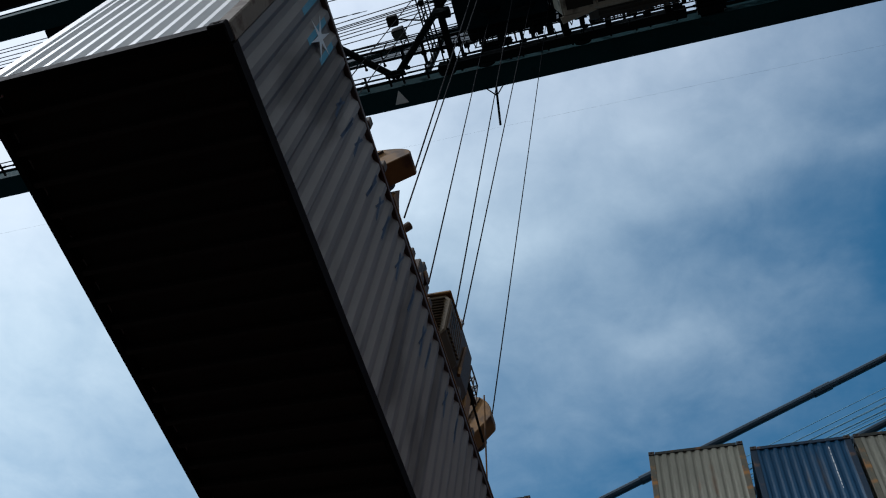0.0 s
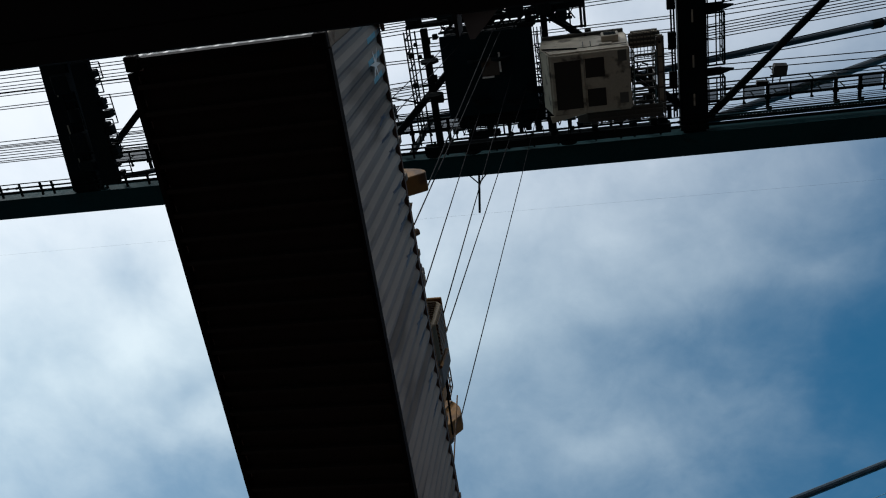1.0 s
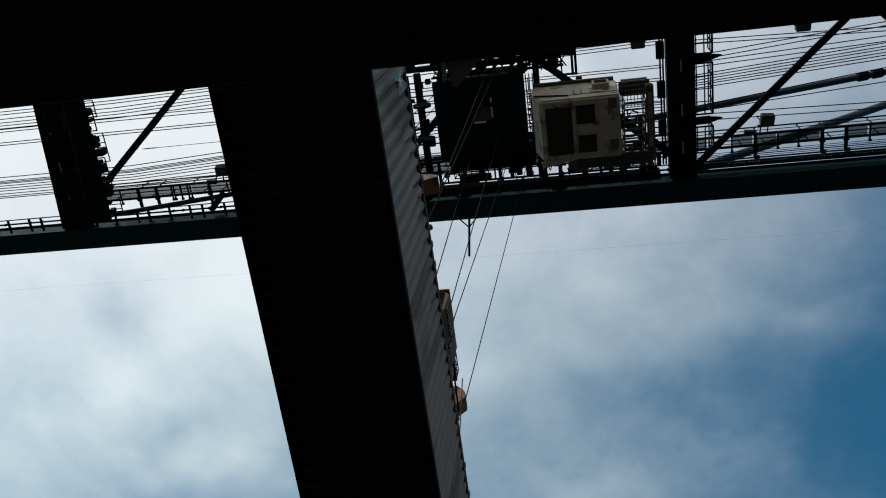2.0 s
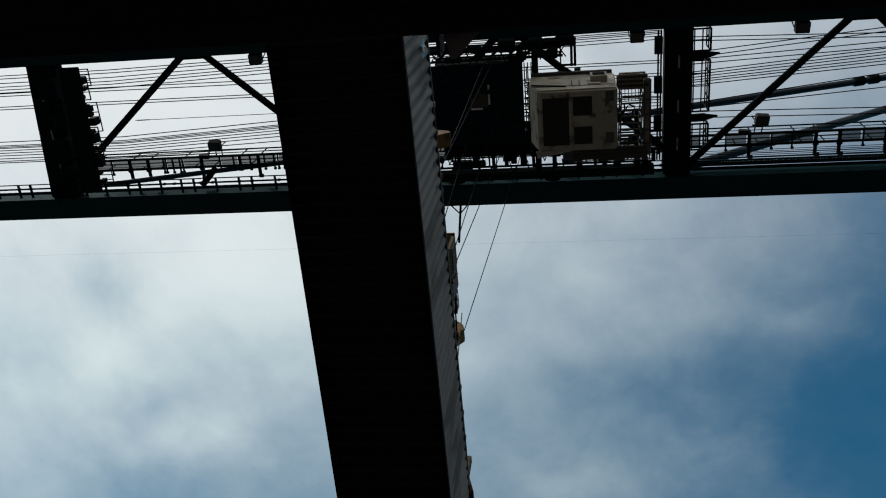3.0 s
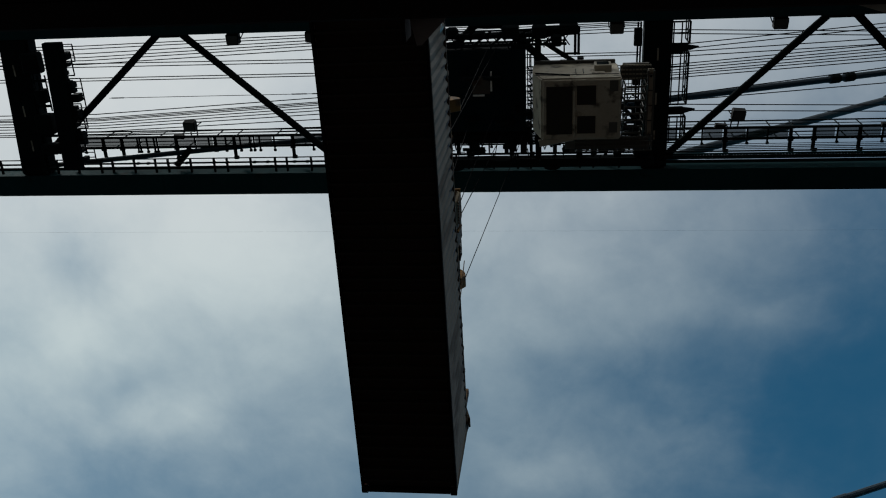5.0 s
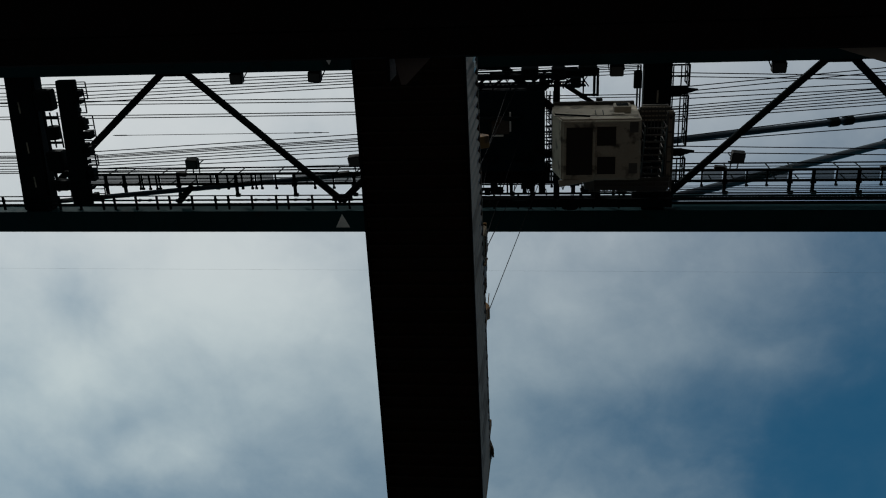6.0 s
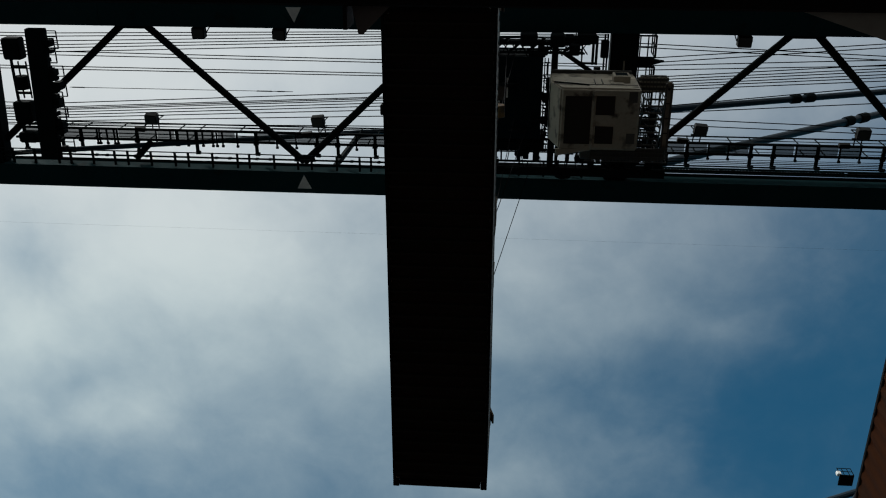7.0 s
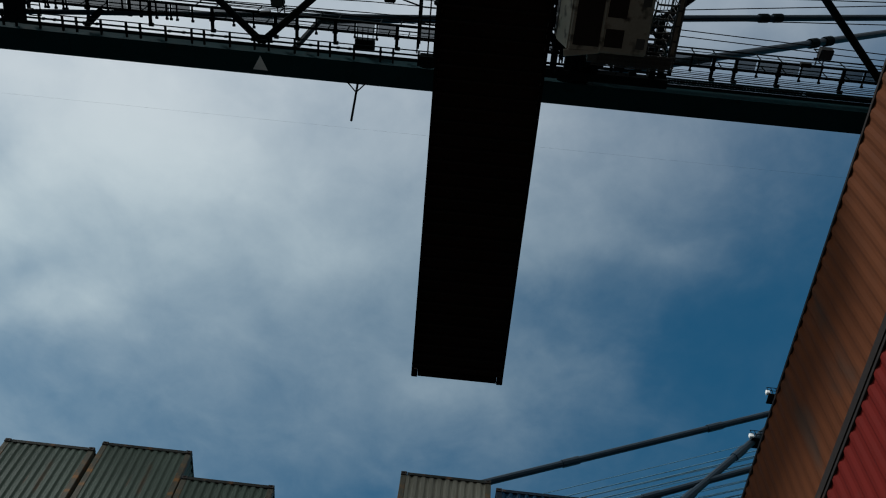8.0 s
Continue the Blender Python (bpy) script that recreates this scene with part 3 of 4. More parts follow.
# --- lashing bridge over the camera -----------------------------------------------------
bridge = thing("lashing_bridge", "dark painted steel lashing bridge spanning overhead between the bays", "lashing bridge")
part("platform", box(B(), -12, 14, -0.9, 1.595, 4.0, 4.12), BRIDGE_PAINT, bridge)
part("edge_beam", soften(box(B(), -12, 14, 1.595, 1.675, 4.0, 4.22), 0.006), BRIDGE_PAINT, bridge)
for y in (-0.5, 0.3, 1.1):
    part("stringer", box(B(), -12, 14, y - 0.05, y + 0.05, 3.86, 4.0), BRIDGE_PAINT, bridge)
for x in (2.56,):
    g = part("gusset", prism(B(), [(x, 1.675), (x + 0.105, 1.675), (x + 0.03, 1.75), (x + 0.016, 1.75)], "z", 4.03, 4.042), GUSSET_GREY, bridge, "grey triangular gusset plate")
    part("gusset_lip", box(B(), x - 0.018, x - 0.008, 1.675, 1.735, 4.0, 4.10), BRIDGE_PAINT, g)
part("grating_bracket", prism(B(), [(3.70, 1.675), (4.25, 1.675), (4.25, 1.80), (3.98, 1.765)], "z", 4.03, 4.042), GUSSET_GREEN, bridge, "grey-green triangular bracket plate")
for x in (-11.5, -6, 7.8, 13.5):
    part("column", box(B(), x - 0.15, x + 0.15, -0.8, -0.5, 0, 4.0), BRIDGE_PAINT, bridge)

# --- gantry crane: boom --------------------------------------------------------------------
crane = thing("gantry_crane", "dark green ship-to-shore gantry crane with a twin-girder boom overhead", "gantry crane")
X0, X1 = -48.0, 50.0
NEAR, FAR = (6.02, 6.77), (12.26, 13.03)


def girder(y0, y1, name):
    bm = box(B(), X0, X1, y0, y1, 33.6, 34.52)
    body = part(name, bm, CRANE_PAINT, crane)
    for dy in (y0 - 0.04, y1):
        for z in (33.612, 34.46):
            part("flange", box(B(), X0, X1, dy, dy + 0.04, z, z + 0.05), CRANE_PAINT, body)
    return body


near_girder, far_girder = girder(*NEAR, "boom_girder"), girder(*FAR, "boom_girder")
for x in (-5.02, 29.0):
    part("direction_mark", prism(B(), [(x - 0.28, 12.88), (x + 0.28, 12.88), (x, 12.33)], "z", 33.590, 33.598), MARK_WHITE, far_girder, "white painted triangle")
    part("direction_mark", prism(B(), [(x - 0.28, 6.06), (x + 0.28, 6.06), (x, 6.60)], "z", 33.590, 33.598), MARK_WHITE, near_girder, "white painted triangle")
seam = mesh_of("splice_plate", box(B(), -0.25, 0.25, -0.36, 0.36, -0.012, 0), CRANE_PAINT)
for x in (-30, -12.5, 4.5, 21.5, 38.5):
    part("splice_plate", seam, CRANE_PAINT, far_girder).matrix_basis = pose(x, 12.665, 33.598)
    part("splice_plate", seam, CRANE_PAINT, near_girder).matrix_basis = pose(x, 6.395, 33.598)


def cross_beam(x0, x1, skew=0.0):
    """A box beam between the girders; skew moves its far end along x."""
    bm = prism(B(), [(x0, NEAR[1]), (x1, NEAR[1]), (x1 + skew, FAR[0]), (x0 + skew, FAR[0])], "z", 33.75, 34.45)
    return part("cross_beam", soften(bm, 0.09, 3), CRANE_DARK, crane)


for x0, x1, skew in ((6.27, 7.25, 0.0), (-17.90, -16.70, -0.34), (30, 31, 0.0), (-41, -40, 0.0)):
    cb = cross_beam(x0, x1, skew)
    # bright streaks of light on the beam, put on as cream strips
    for y in (8.0, 9.6, 11.0):
        part("lamp_slot", box(B(), (x0 + x1 + skew) / 2 - 0.03, (x0 + x1 + skew) / 2 + 0.03, y - 0.22, y + 0.22, 33.738, 33.749), CAB_CREAM, cb)
# lattice bracing in the plane of the boom
joints_near, joints_far = [-36.0, -23.6, -11.22, 0.76, 12.98, 25.0], [-30.0, -17.78, -5.1, 7.14, 18.65, 31.0]
for i in range(len(joints_near)):
    if joints_near[i] < -20:
        continue
    for xn, xf in ((joints_near[i] + 0.33, joints_far[i]), (joints_near[i] - 0.33, joints_far[i - 1])):
        part("brace", rod(B(), (xn, 6.75, 34.2), (xf, 12.0, 34.2), 0.135, 12), CRANE_DARK, crane)
    part("node_plate", prism(B(), [(joints_far[i] - 0.42, 12.0), (joints_far[i] + 0.42, 12.0), (joints_far[i] + 0.38, 11.72), (joints_far[i] - 0.38, 11.72)], "z", 34.2, 34.24), CRANE_DARK, crane)
    part("node_plate", box(B(), joints_near[i] - 0.7, joints_near[i] + 0.7, 6.77, 6.98, 34.1, 34.14), CRANE_DARK, crane)

# walkway on the far girder
# a deck of netting between two stringers, pipe rails standing on both of its edges
walkway = part("walkway", box(B(), -17.0, X1, 11.01, 11.09, 34.80, 34.90), RAIL_STEEL, crane, "netted walkway with pipe handrails")
part("stringer", box(B(), -17.0, X1, 11.43, 11.51, 34.80, 34.90), RAIL_STEEL, walkway)
for y, z, r in ((11.05, 35.76, 0.030), (11.05, 35.32, 0.016), (11.50, 35.76, 0.026), (11.50, 35.32, 0.012)):
    part("hand_rail", rod(B(), (-17.0, y, z), (X1, y, z), r, 6), RAIL_STEEL, walkway)
for y, r in ((11.60, 0.014), (11.78, 0.028), (11.95, 0.034)):
    part("edge_rail", box(B(), X0, X1, y - r, y + r, 33.69, 33.75), RAIL_STEEL, walkway)
# power lines below the deck on the shore side
for y, r in ((11.58, 0.012), (11.65, 0.012), (11.71, 0.018), (11.78, 0.012), (11.84, 0.012)):
    part("power_line", rod(B(), (7.3, y, 34.55), (X1, y, 34.55), r, 6), RAIL_STEEL, walkway)
rack = box(B(), 7.3, X1, 11.90, 11.95, 34.42, 34.50)
box(rack, 7.3, X1, 12.07, 12.12, 34.42, 34.50)
for i in range(70):
    box(rack, 7.6 + i * 0.11, 7.69 + i * 0.11, 11.95, 12.07, 34.44, 34.48)
box(rack, 15.4, X1, 11.95, 12.07, 34.44, 34.48)
part("cable_rack", rack, CRANE_PAINT, walkway, "toothed green cable rack")
post_mesh = mesh_of("rail_post", rod(B(), (0, 0, 34.85), (0, 0, 35.76), 0.024, 6), RAIL_STEEL)
heavy = box(B(), -0.06, 0.06, 11.05, 11.95, 34.74, 34.84)
box(heavy, -0.10, 0.10, 11.38, 11.56, 34.70, 34.80)
box(heavy, -0.05, 0.14, 11.84, 11.97, 34.68, 34.78)
heavy_mesh = mesh_of("bracket", soften(heavy, 0.012), RAIL_STEEL)
slim = box(B(), -0.028, 0.028, 11.05, 11.66, 34.78, 34.84)
box(slim, -0.04, 0.06, 11.60, 11.68, 34.76, 34.84)
slim_mesh = mesh_of("bearer", slim, RAIL_STEEL)
stub_mesh = mesh_of("rail_stub", box(B(), -0.035, 0.035, 11.60, 12.16, 33.66, 33.74), RAIL_STEEL)
clip_mesh = mesh_of("rail_clip", soften(box(B(), -0.06, 0.06, 11.74, 11.82, 33.66, 33.78), 0.01), RAIL_STEEL)
net_mesh = mesh_of("netting_panel", box(B(), 0.04, 0.74, 11.09, 11.43, 34.83, 34.836), NETTING)
random.seed(3)
x, k = -33.0, 0
while x < 34:
    step = random.uniform(0.72, 0.84)
    decked = x > -17.2
    if decked and (k % 3 == 0 or k % 7 == 2):
        part("bracket", heavy_mesh, RAIL_STEEL, walkway).matrix_basis = pose(x, 0, 0)
    elif decked:
        part("bearer", slim_mesh, RAIL_STEEL, walkway).matrix_basis = pose(x, 0, 0)
    if decked and k % 3 != 1:
        part("rail_post", post_mesh, RAIL_STEEL, walkway).matrix_basis = pose(x + 0.1, 11.05, 0)
        part("rail_post", post_mesh, RAIL_STEEL, walkway).matrix_basis = pose(x + 0.4, 11.50, 0)
    if x < 6:
        part("rail_stub", stub_mesh, RAIL_STEEL, walkway).matrix_basis = pose(x + 0.15 * (k % 3), 0, 0)
    part("rail_clip", clip_mesh, RAIL_STEEL, walkway).matrix_basis = pose(x + 0.3 * (k % 2), 0, 0)
    if decked and (k % 5 != 2 or x < -8):
        part("netting_panel", net_mesh, NETTING, walkway).matrix_basis = pose(x, 0, 0)
    x += step
    k += 1
# close-set bearers where the deck is widened by the floodlight
for x in (-13.6, -13.2, -12.9, -10.6, -10.3, -9.9, -9.3, -8.9, -8.5):
    part("bearer", slim_mesh, RAIL_STEEL, walkway).matrix_basis = pose(x, 0, 0)
part("backstay", rod(B(), (-16.9, 11.95, 34.2), (2.0, 10.86, 36.0), 0.10, 10), STAY_PAINT, crane, "long thin steel stay beside the walkway")
part("stay_foot", bar(B(), (-11.3, 11.45, 34.6), (-11.9, 12.1, 34.3), 0.24, 0.06), CRANE_DARK, crane)

# forestays over the far girder
for a, b, joint, gap in (((-4.0, 12.6, 40.2), (45, 12.6, 59.5), (17.84, 12.6, 48.7), 0.43), ((6.8, 12.39, 34.9), (45, 12.39, 63.5), (18.9, 12.39, 44.3), 0.55)):
    a, b = Vector(a), Vector(b)
    stay = part("forestay", rod(B(), a, b, 0.17, 12), STAY_PAINT, crane, "long round steel forestay")
    part("coupling_link", bar(B(), a.lerp(b, (joint[0] - 0.3 - a.x) / (b.x - a.x)) , a.lerp(b, (joint[0] + 0.3 - a.x) / (b.x - a.x)), 0.30, 0.12), CAB_GREY, stay)
    for off in (-gap, gap):
        mid = a.lerp(b, (joint[0] - a.x) / (b.x - a.x) + off / (b - a).length)
        part("stay_coupling", rod(B(), mid - (b - a).normalized() * 0.26, mid + (b - a).normalized() * 0.26, 0.235, 10), CRANE_DARK, stay)
for y in (6.4, 12.66):
    for sx in (42, 48):
        part("mast_leg", bar(B(), (sx, y, 0.3), (45 + (sx - 45) * 0.3, y, 62), 1.4, 1.4), CRANE_PAINT, crane)
part("mast_head", box(B(), 43.5, 46.5, 6.0, 13.1, 61.5, 64), CRANE_PAINT, crane)
part("stay_anchor", bar(B(), (-4.3, 12.7, 34.95), (-4.0, 12.6, 40.3), 0.18, 0.18), CRANE_DARK, crane)

# hanging arm under the far girder
arm = part("hanging_arm", rod(B(), (-1.33, 13.0, 33.62), (-1.20, 13.65, 31.35), 0.045, 8), CRANE_DARK, crane, "thin hanging limit-switch arm")
part("arm_strut", rod(B(), (-1.75, 13.0, 33.62), (-1.32, 13.15, 33.0), 0.025, 6), CRANE_DARK, arm)
part("arm_strut", rod(B(), (-1.02, 13.0, 33.62), (-1.28, 13.15, 33.0), 0.025, 6), CRANE_DARK, arm)
part("arm_box", soften(box(B(), -1.7, -0.95, 11.75, 12.2, 34.95, 35.3), 0.03), CRANE_DARK, crane)

for dx in (0.0, 0.2, 0.4, 0.6):
    part("arm_rail", rod(B(), (-1.6 + dx, 11.3, 34.95), (-1.6 + dx, 11.8, 34.95), 0.02, 6), RAIL_STEEL, crane)

# cages beside the cross beam
for y0, y1 in ((6.98, 7.75), (8.09, 9.95), (10.42, 11.4)):
    cage = part("service_cage", rod(B(), (7.90, y0, 34.25), (7.90, y1, 34.25), 0.04, 6), RAIL_STEEL, crane, "small railed service cage")
    for x, z in ((7.90, 35.25), (7.34, 34.25), (7.62, 34.25), (7.90, 34.75)):
        part("cage_rail", rod(B(), (x, y0, z), (x, y1, z), 0.026, 6), RAIL_STEEL, cage)
    n = max(2, round((y1 - y0) / 0.42))
    for q in range(n + 1):
        y = y0 + (y1 - y0) * q / n
        part("cage_rail", rod(B(), (7.25, y, 34.25), (7.90, y, 34.25), 0.034 if q in (0, n) else 0.02, 6), RAIL_STEEL, cage)
        part("cage_post", rod(B(), (7.90, y, 34.25), (7.90, y, 35.25), 0.026, 6), RAIL_STEEL, cage)
for y0, y1 in ((10.29, 11.43),):
    cage = part("service_cage", rod(B(), (5.78, y0, 34.25), (5.78, y1, 34.25), 0.035, 6), RAIL_STEEL, crane, "small railed service cage")
    for q in range(5):
        y = y0 + (y1 - y0) * q / 4
        part("cage_rail", rod(B(), (5.78, y, 34.25), (6.27, y, 34.25), 0.028, 6), RAIL_STEEL, cage)
        part("cage_post", rod(B(), (5.78, y, 34.25), (5.78, y, 35.2), 0.026, 6), RAIL_STEEL, cage)
for y in (7.92, 10.2):
    part("rope_socket", rod(B(), (7.25, y, 34.3), (7.8, y, 34.35), 0.15, 10), CRANE_DARK, crane)
    part("rope_socket", rod(B(), (7.8, y, 34.35), (8.25, y - 0.02, 34.4), 0.13, 10, 0.03), CRANE_DARK, crane)
for x in (6.05, 6.15):
    part("conduit", rod(B(), (x, 6.9, 33.85), (x, 11.6, 33.85), 0.035, 6), RAIL_STEEL, crane)
for y in (7.4, 8.8, 10.2):
    part("conduit_box", soften(box(B(), 5.92, 6.2, y - 0.3, y + 0.3, 33.75, 33.95), 0.01), CRANE_DARK, crane)

# --- ropes that run along the boom -----------------------------------------------------------
# bundles from the rope carrier to the trolley: y at the carrier, y twelve metres on
BUNDLES = [(7.36, 7.14), (7.48, 7.23), (7.66, 7.33), (7.81, 7.42), (7.93, 7.52), (8.08, 7.65), (8.05, 8.14), (8.19, 8.25), (8.63, 8.66), (8.74, 8.76),
           (10.10, 9.48), (10.26, 9.65), (10.32, 9.70), (10.37, 9.77), (10.47, 9.88), (10.58, 10.0), (10.69, 10.15), (10.82, 10.38), (10.93, 10.75), (11.0, 10.9)]
for i, (ya, yb) in enumerate(BUNDLES):
    z, slope = 35.0, (yb - ya) / 11.7
    bm = rod(B(), (-44, ya - 0.03, z - 0.02 * (i % 3)), (-15.2, ya, z), 0.019, 6)
    rod(bm, (-15.2, ya, z), (-1.2, ya + slope * 14.0, z), 0.019, 6)
    rod(bm, (-1.2, ya + slope * 14.0, z), (6.3, ya + slope * (14.0 if ya > 8.3 else 18.0), z + 0.1), 0.017, 6)
    tagged(new("boom_rope", mesh_of("boom_rope", bm, ROPE_STEEL)), "long thin steel wire rope along the boom", "wire rope", "boom ropes")
signal = tagged(new("signal_line", mesh_of("signal_line", rod(B(), (-14.3, 9.35, 34.6), (-5.5, 9.35, 34.6), 0.012, 6), ROPE_STEEL)), "thin signal line strung between two braces", "wire rope")
for x0, x1 in ((-14.2, -13.7), (-6.9, -6.3), (-6.1, -5.8)):
    part("clamp", rod(B(), (x0, 9.35, 34.6), (x1, 9.35, 34.6), 0.022, 6), CRANE_DARK, signal)
for ya, yb in ((7.37, 8.03), (7.51, 8.17), (7.99, 6.57), (8.17, 6.66), (8.23, 7.48), (8.39, 7.73), (8.7, 7.37), (8.8, 7.53), (8.9, 7.63), (9.0, 7.77), (9.08, 7.91), (9.19, 8.05), (9.89, 7.78), (10.07, 8.82), (10.13, 10.57), (10.37, 10.79)):
    tagged(new("boom_rope", mesh_of("boom_rope", rod(B(), (6.9, ya, 35.0), (25.0, yb, 35.0), 0.019, 6), ROPE_STEEL)), "steel wire rope fanning out from the cross beam", "wire rope", "boom ropes")
part("guide_wire", rod(B(), (-60, 19.45, 45), (60, 19.45, 45), 0.002, 6), RAIL_STEEL, crane)


# --- floodlights ------------------------------------------------------------------------------
def floodlight():
    root = thing("floodlight", "dark square floodlight on a bracket at the crane walkway", "floodlight", "girder floodlights")
    part("housing", soften(box(B(), -0.24, 0.24, -0.20, 0.20, -0.16, 0.16), 0.03), FLOOD_BODY, root)
    part("lens", box(B(), -0.20, 0.20, -0.16, 0.16, -0.172, -0.162), FLOOD_GLASS, root)
    part("yoke", rod(B(), (-0.27, 0, 0.0), (-0.27, 0.1, 0.5), 0.02, 6), CRANE_DARK, root)
    part("yoke", rod(B(), (0.27, 0, 0.0), (0.27, 0.1, 0.5), 0.02, 6), CRANE_DARK, root)
    part("mount", rod(B(), (-0.27, 0.1, 0.5), (0.27, 0.1, 0.5), 0.025, 6), CRANE_DARK, root)
    part("leg", rod(B(), (-0.13, 0.12, 0.3), (-0.13, 0.62, 0.25), 0.026, 6), CRANE_DARK, root)
    part("leg", rod(B(), (0.13, 0.12, 0.3), (0.13, 0.62, 0.25), 0.026, 6), CRANE_DARK, root)
    part("foot_bar", rod(B(), (-0.24, 0.36, 0.28), (0.24, 0.36, 0.28), 0.03, 6), CRANE_DARK, root)
    part("ballast_box", soften(box(B(), -0.75, -0.35, 0.45, 0.62, -0.05, 0.12), 0.01), FLOOD_BODY, root)
    return root


lamp = floodlight()
lamp.matrix_basis = pose(-11.2, 10.54, 34.65, 12, 0, 4)
for x, turn in ((-4.59, -6), (9.88, 5), (15.76, 0), (-26, 3), (22.5, 0)):
    copy_thing(lamp, pose(x, 10.48, 34.65, 10, 0, turn))
for x in (-8.68, -5.68, 5.32, 10.88, -22.0, 20.0):
    copy_thing(lamp, pose(x, 7.06, 33.95, -8, 0, 180 + x % 5))

# --- trolley with the operator's cab ------------------------------------------------------------
trolley = thing("trolley", "dark crane trolley with hoist machinery and hanging rope sheaves", "crane trolley")
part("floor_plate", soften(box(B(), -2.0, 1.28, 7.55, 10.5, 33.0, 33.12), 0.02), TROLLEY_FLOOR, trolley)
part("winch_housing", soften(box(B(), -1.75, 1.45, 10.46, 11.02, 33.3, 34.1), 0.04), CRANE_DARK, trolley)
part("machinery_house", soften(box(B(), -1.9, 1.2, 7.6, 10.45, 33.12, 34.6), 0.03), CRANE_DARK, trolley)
for y, xe, half in ((7.15, 2.6, 0.07), (11.85, 5.9, 0.16)):
    part("end_carriage", soften(box(B(), -3.2, xe, y - half, y + half, 33.35, 33.85), 0.02), CRANE_DARK, trolley)
for x, ya in ((-2.6, 7.3), (1.7, 7.3), (3.2, 8.0), (5.3, 9.6)):
    part("cross_tie", box(B(), x - 0.11, x + 0.11, ya, 11.7, 33.45, 33.75), CRANE_DARK, trolley)
for x in (-2.9, -1.4, 2.2):
    for y in (6.98, 12.02):
        part("travel_wheel", placed(prism(B(), [(0.3 * math.cos(i * math.tau / 18), 0.3 * math.sin(i * math.tau / 18)) for i in range(18)], "y", -0.07, 0.07), pose(x, y, 33.55)), CRANE_DARK, trolley)
for i in range(7):
    x = -1.8 + i * 0.62
    part("frame_post", rod(B(), (x, 7.50, 33.1), (x, 7.5, 34.2), 0.03, 6), RAIL_STEEL, trolley)
    part("frame_brace", rod(B(), (x, 7.42, 33.1), (x + 0.62, 6.95, 33.3), 0.045, 6), CRANE_DARK, trolley)
for y, z in ((7.5, 34.2), (7.5, 33.65), (6.92, 33.2), (7.42, 33.05)):
    part("frame_rail", rod(B(), (-2.0, y, z), (2.7, y, z), 0.035, 6), RAIL_STEEL, trolley)
for x, y, w, d in ((-1.3, 6.95, 0.34, 0.16), (-0.35, 7.05, 0.40, 0.12), (0.75, 6.98, 0.6, 0.22), (1.75, 7.0, 0.5, 0.22), (2.35, 7.3, 0.36, 0.2)):
    part("drive_motor", soften(box(B(), x - w / 2, x + w / 2, y - d, y + d, 33.0, 33.5), 0.05), CRANE_DARK, trolley)
for x, y, r in ((-0.75, 8.5, 0.36), (0.1, 8.5, 0.36), (-0.75, 10.0, 0.36), (0.5, 10.15, 0.36), (1.2, 9.8, 0.30), (-2.45, 8.35, 0.33), (-2.45, 9.6, 0.33)):
    part("rope_sheave", placed(prism(B(), [(r * math.cos(i * math.tau / 22), r * math.sin(i * math.tau / 22)) for i in range(22)], "y", -0.05, 0.05), pose(x, y, 33.0)), CRANE_DARK, trolley)
part("hatch_frame", box(B(), -0.62, 0.0, 8.45, 9.1, 32.96, 32.995), BOX_RAIL, trolley, "dull reddish hatch plate")
part("hatch_edge", box(B(), 0.02, 0.08, 8.3, 9.0, 32.92, 32.995), MARK_WHITE, trolley, "pale edge strip of the hatch")
part("hatch_edge", box(B(), -0.62, -0.2, 9.12, 9.17, 32.92, 32.995), MARK_WHITE, trolley, "pale edge strip of the hatch")
# side cage at the free end
for y in (7.6, 8.1, 8.7, 9.3, 9.9, 10.5, 11.1):
    part("cage_bar", rod(B(), (-3.3, y, 33.4), (-2.05, y, 33.4), 0.028, 6), RAIL_STEEL, trolley)
    part("cage_post", rod(B(), (-3.3, y, 33.4), (-3.3, y, 34.6), 0.028, 6), RAIL_STEEL, trolley)
for x, z in ((-3.3, 33.4), (-2.9, 33.4), (-2.45, 33.4), (-3.3, 34.6), (-3.3, 34.0)):
    part("cage_rail", rod(B(), (x, 7.3, z), (x, 11.6, z), 0.03, 6), RAIL_STEEL, trolley)
# service walkway beside the far rail
for z, y in ((33.2, 10.75), (33.2, 11.05), (33.2, 11.4), (34.2, 10.7), (33.7, 10.7)):
    part("walk_rail", rod(B(), (-2.0, y, z), (5.8, y, z), 0.028, 6), RAIL_STEEL, trolley)
for i in range(14):
    x = -1.9 + i * 0.59
    part("walk_post", rod(B(), (x, 10.7, 33.2), (x, 10.7, 34.2), 0.025, 6), RAIL_STEEL, trolley)
    part("walk_tread", box(B(), x, x + 0.06 + 0.09 * (i % 3), 10.95, 11.42, 33.17, 33.2), RAIL_STEEL, trolley)
    part("walk_stay", rod(B(), (x, 10.7, 33.9), (x + 0.3 * (-1) ** i, 11.3, 33.3), 0.02, 6), RAIL_STEEL, trolley)
random.seed(5)
for i in range(34):
    x, y = random.uniform(-2.0, 5.7), random.uniform(10.6, 11.55)
    w, d, h = random.uniform(0.05, 0.24), random.uniform(0.04, 0.13), random.uniform(0.08, 0.3)
    part("junction_box", soften(box(B(), x - w, x + w, y - d, y + d, 33.22, 33.22 + h), 0.015), CRANE_DARK, trolley)
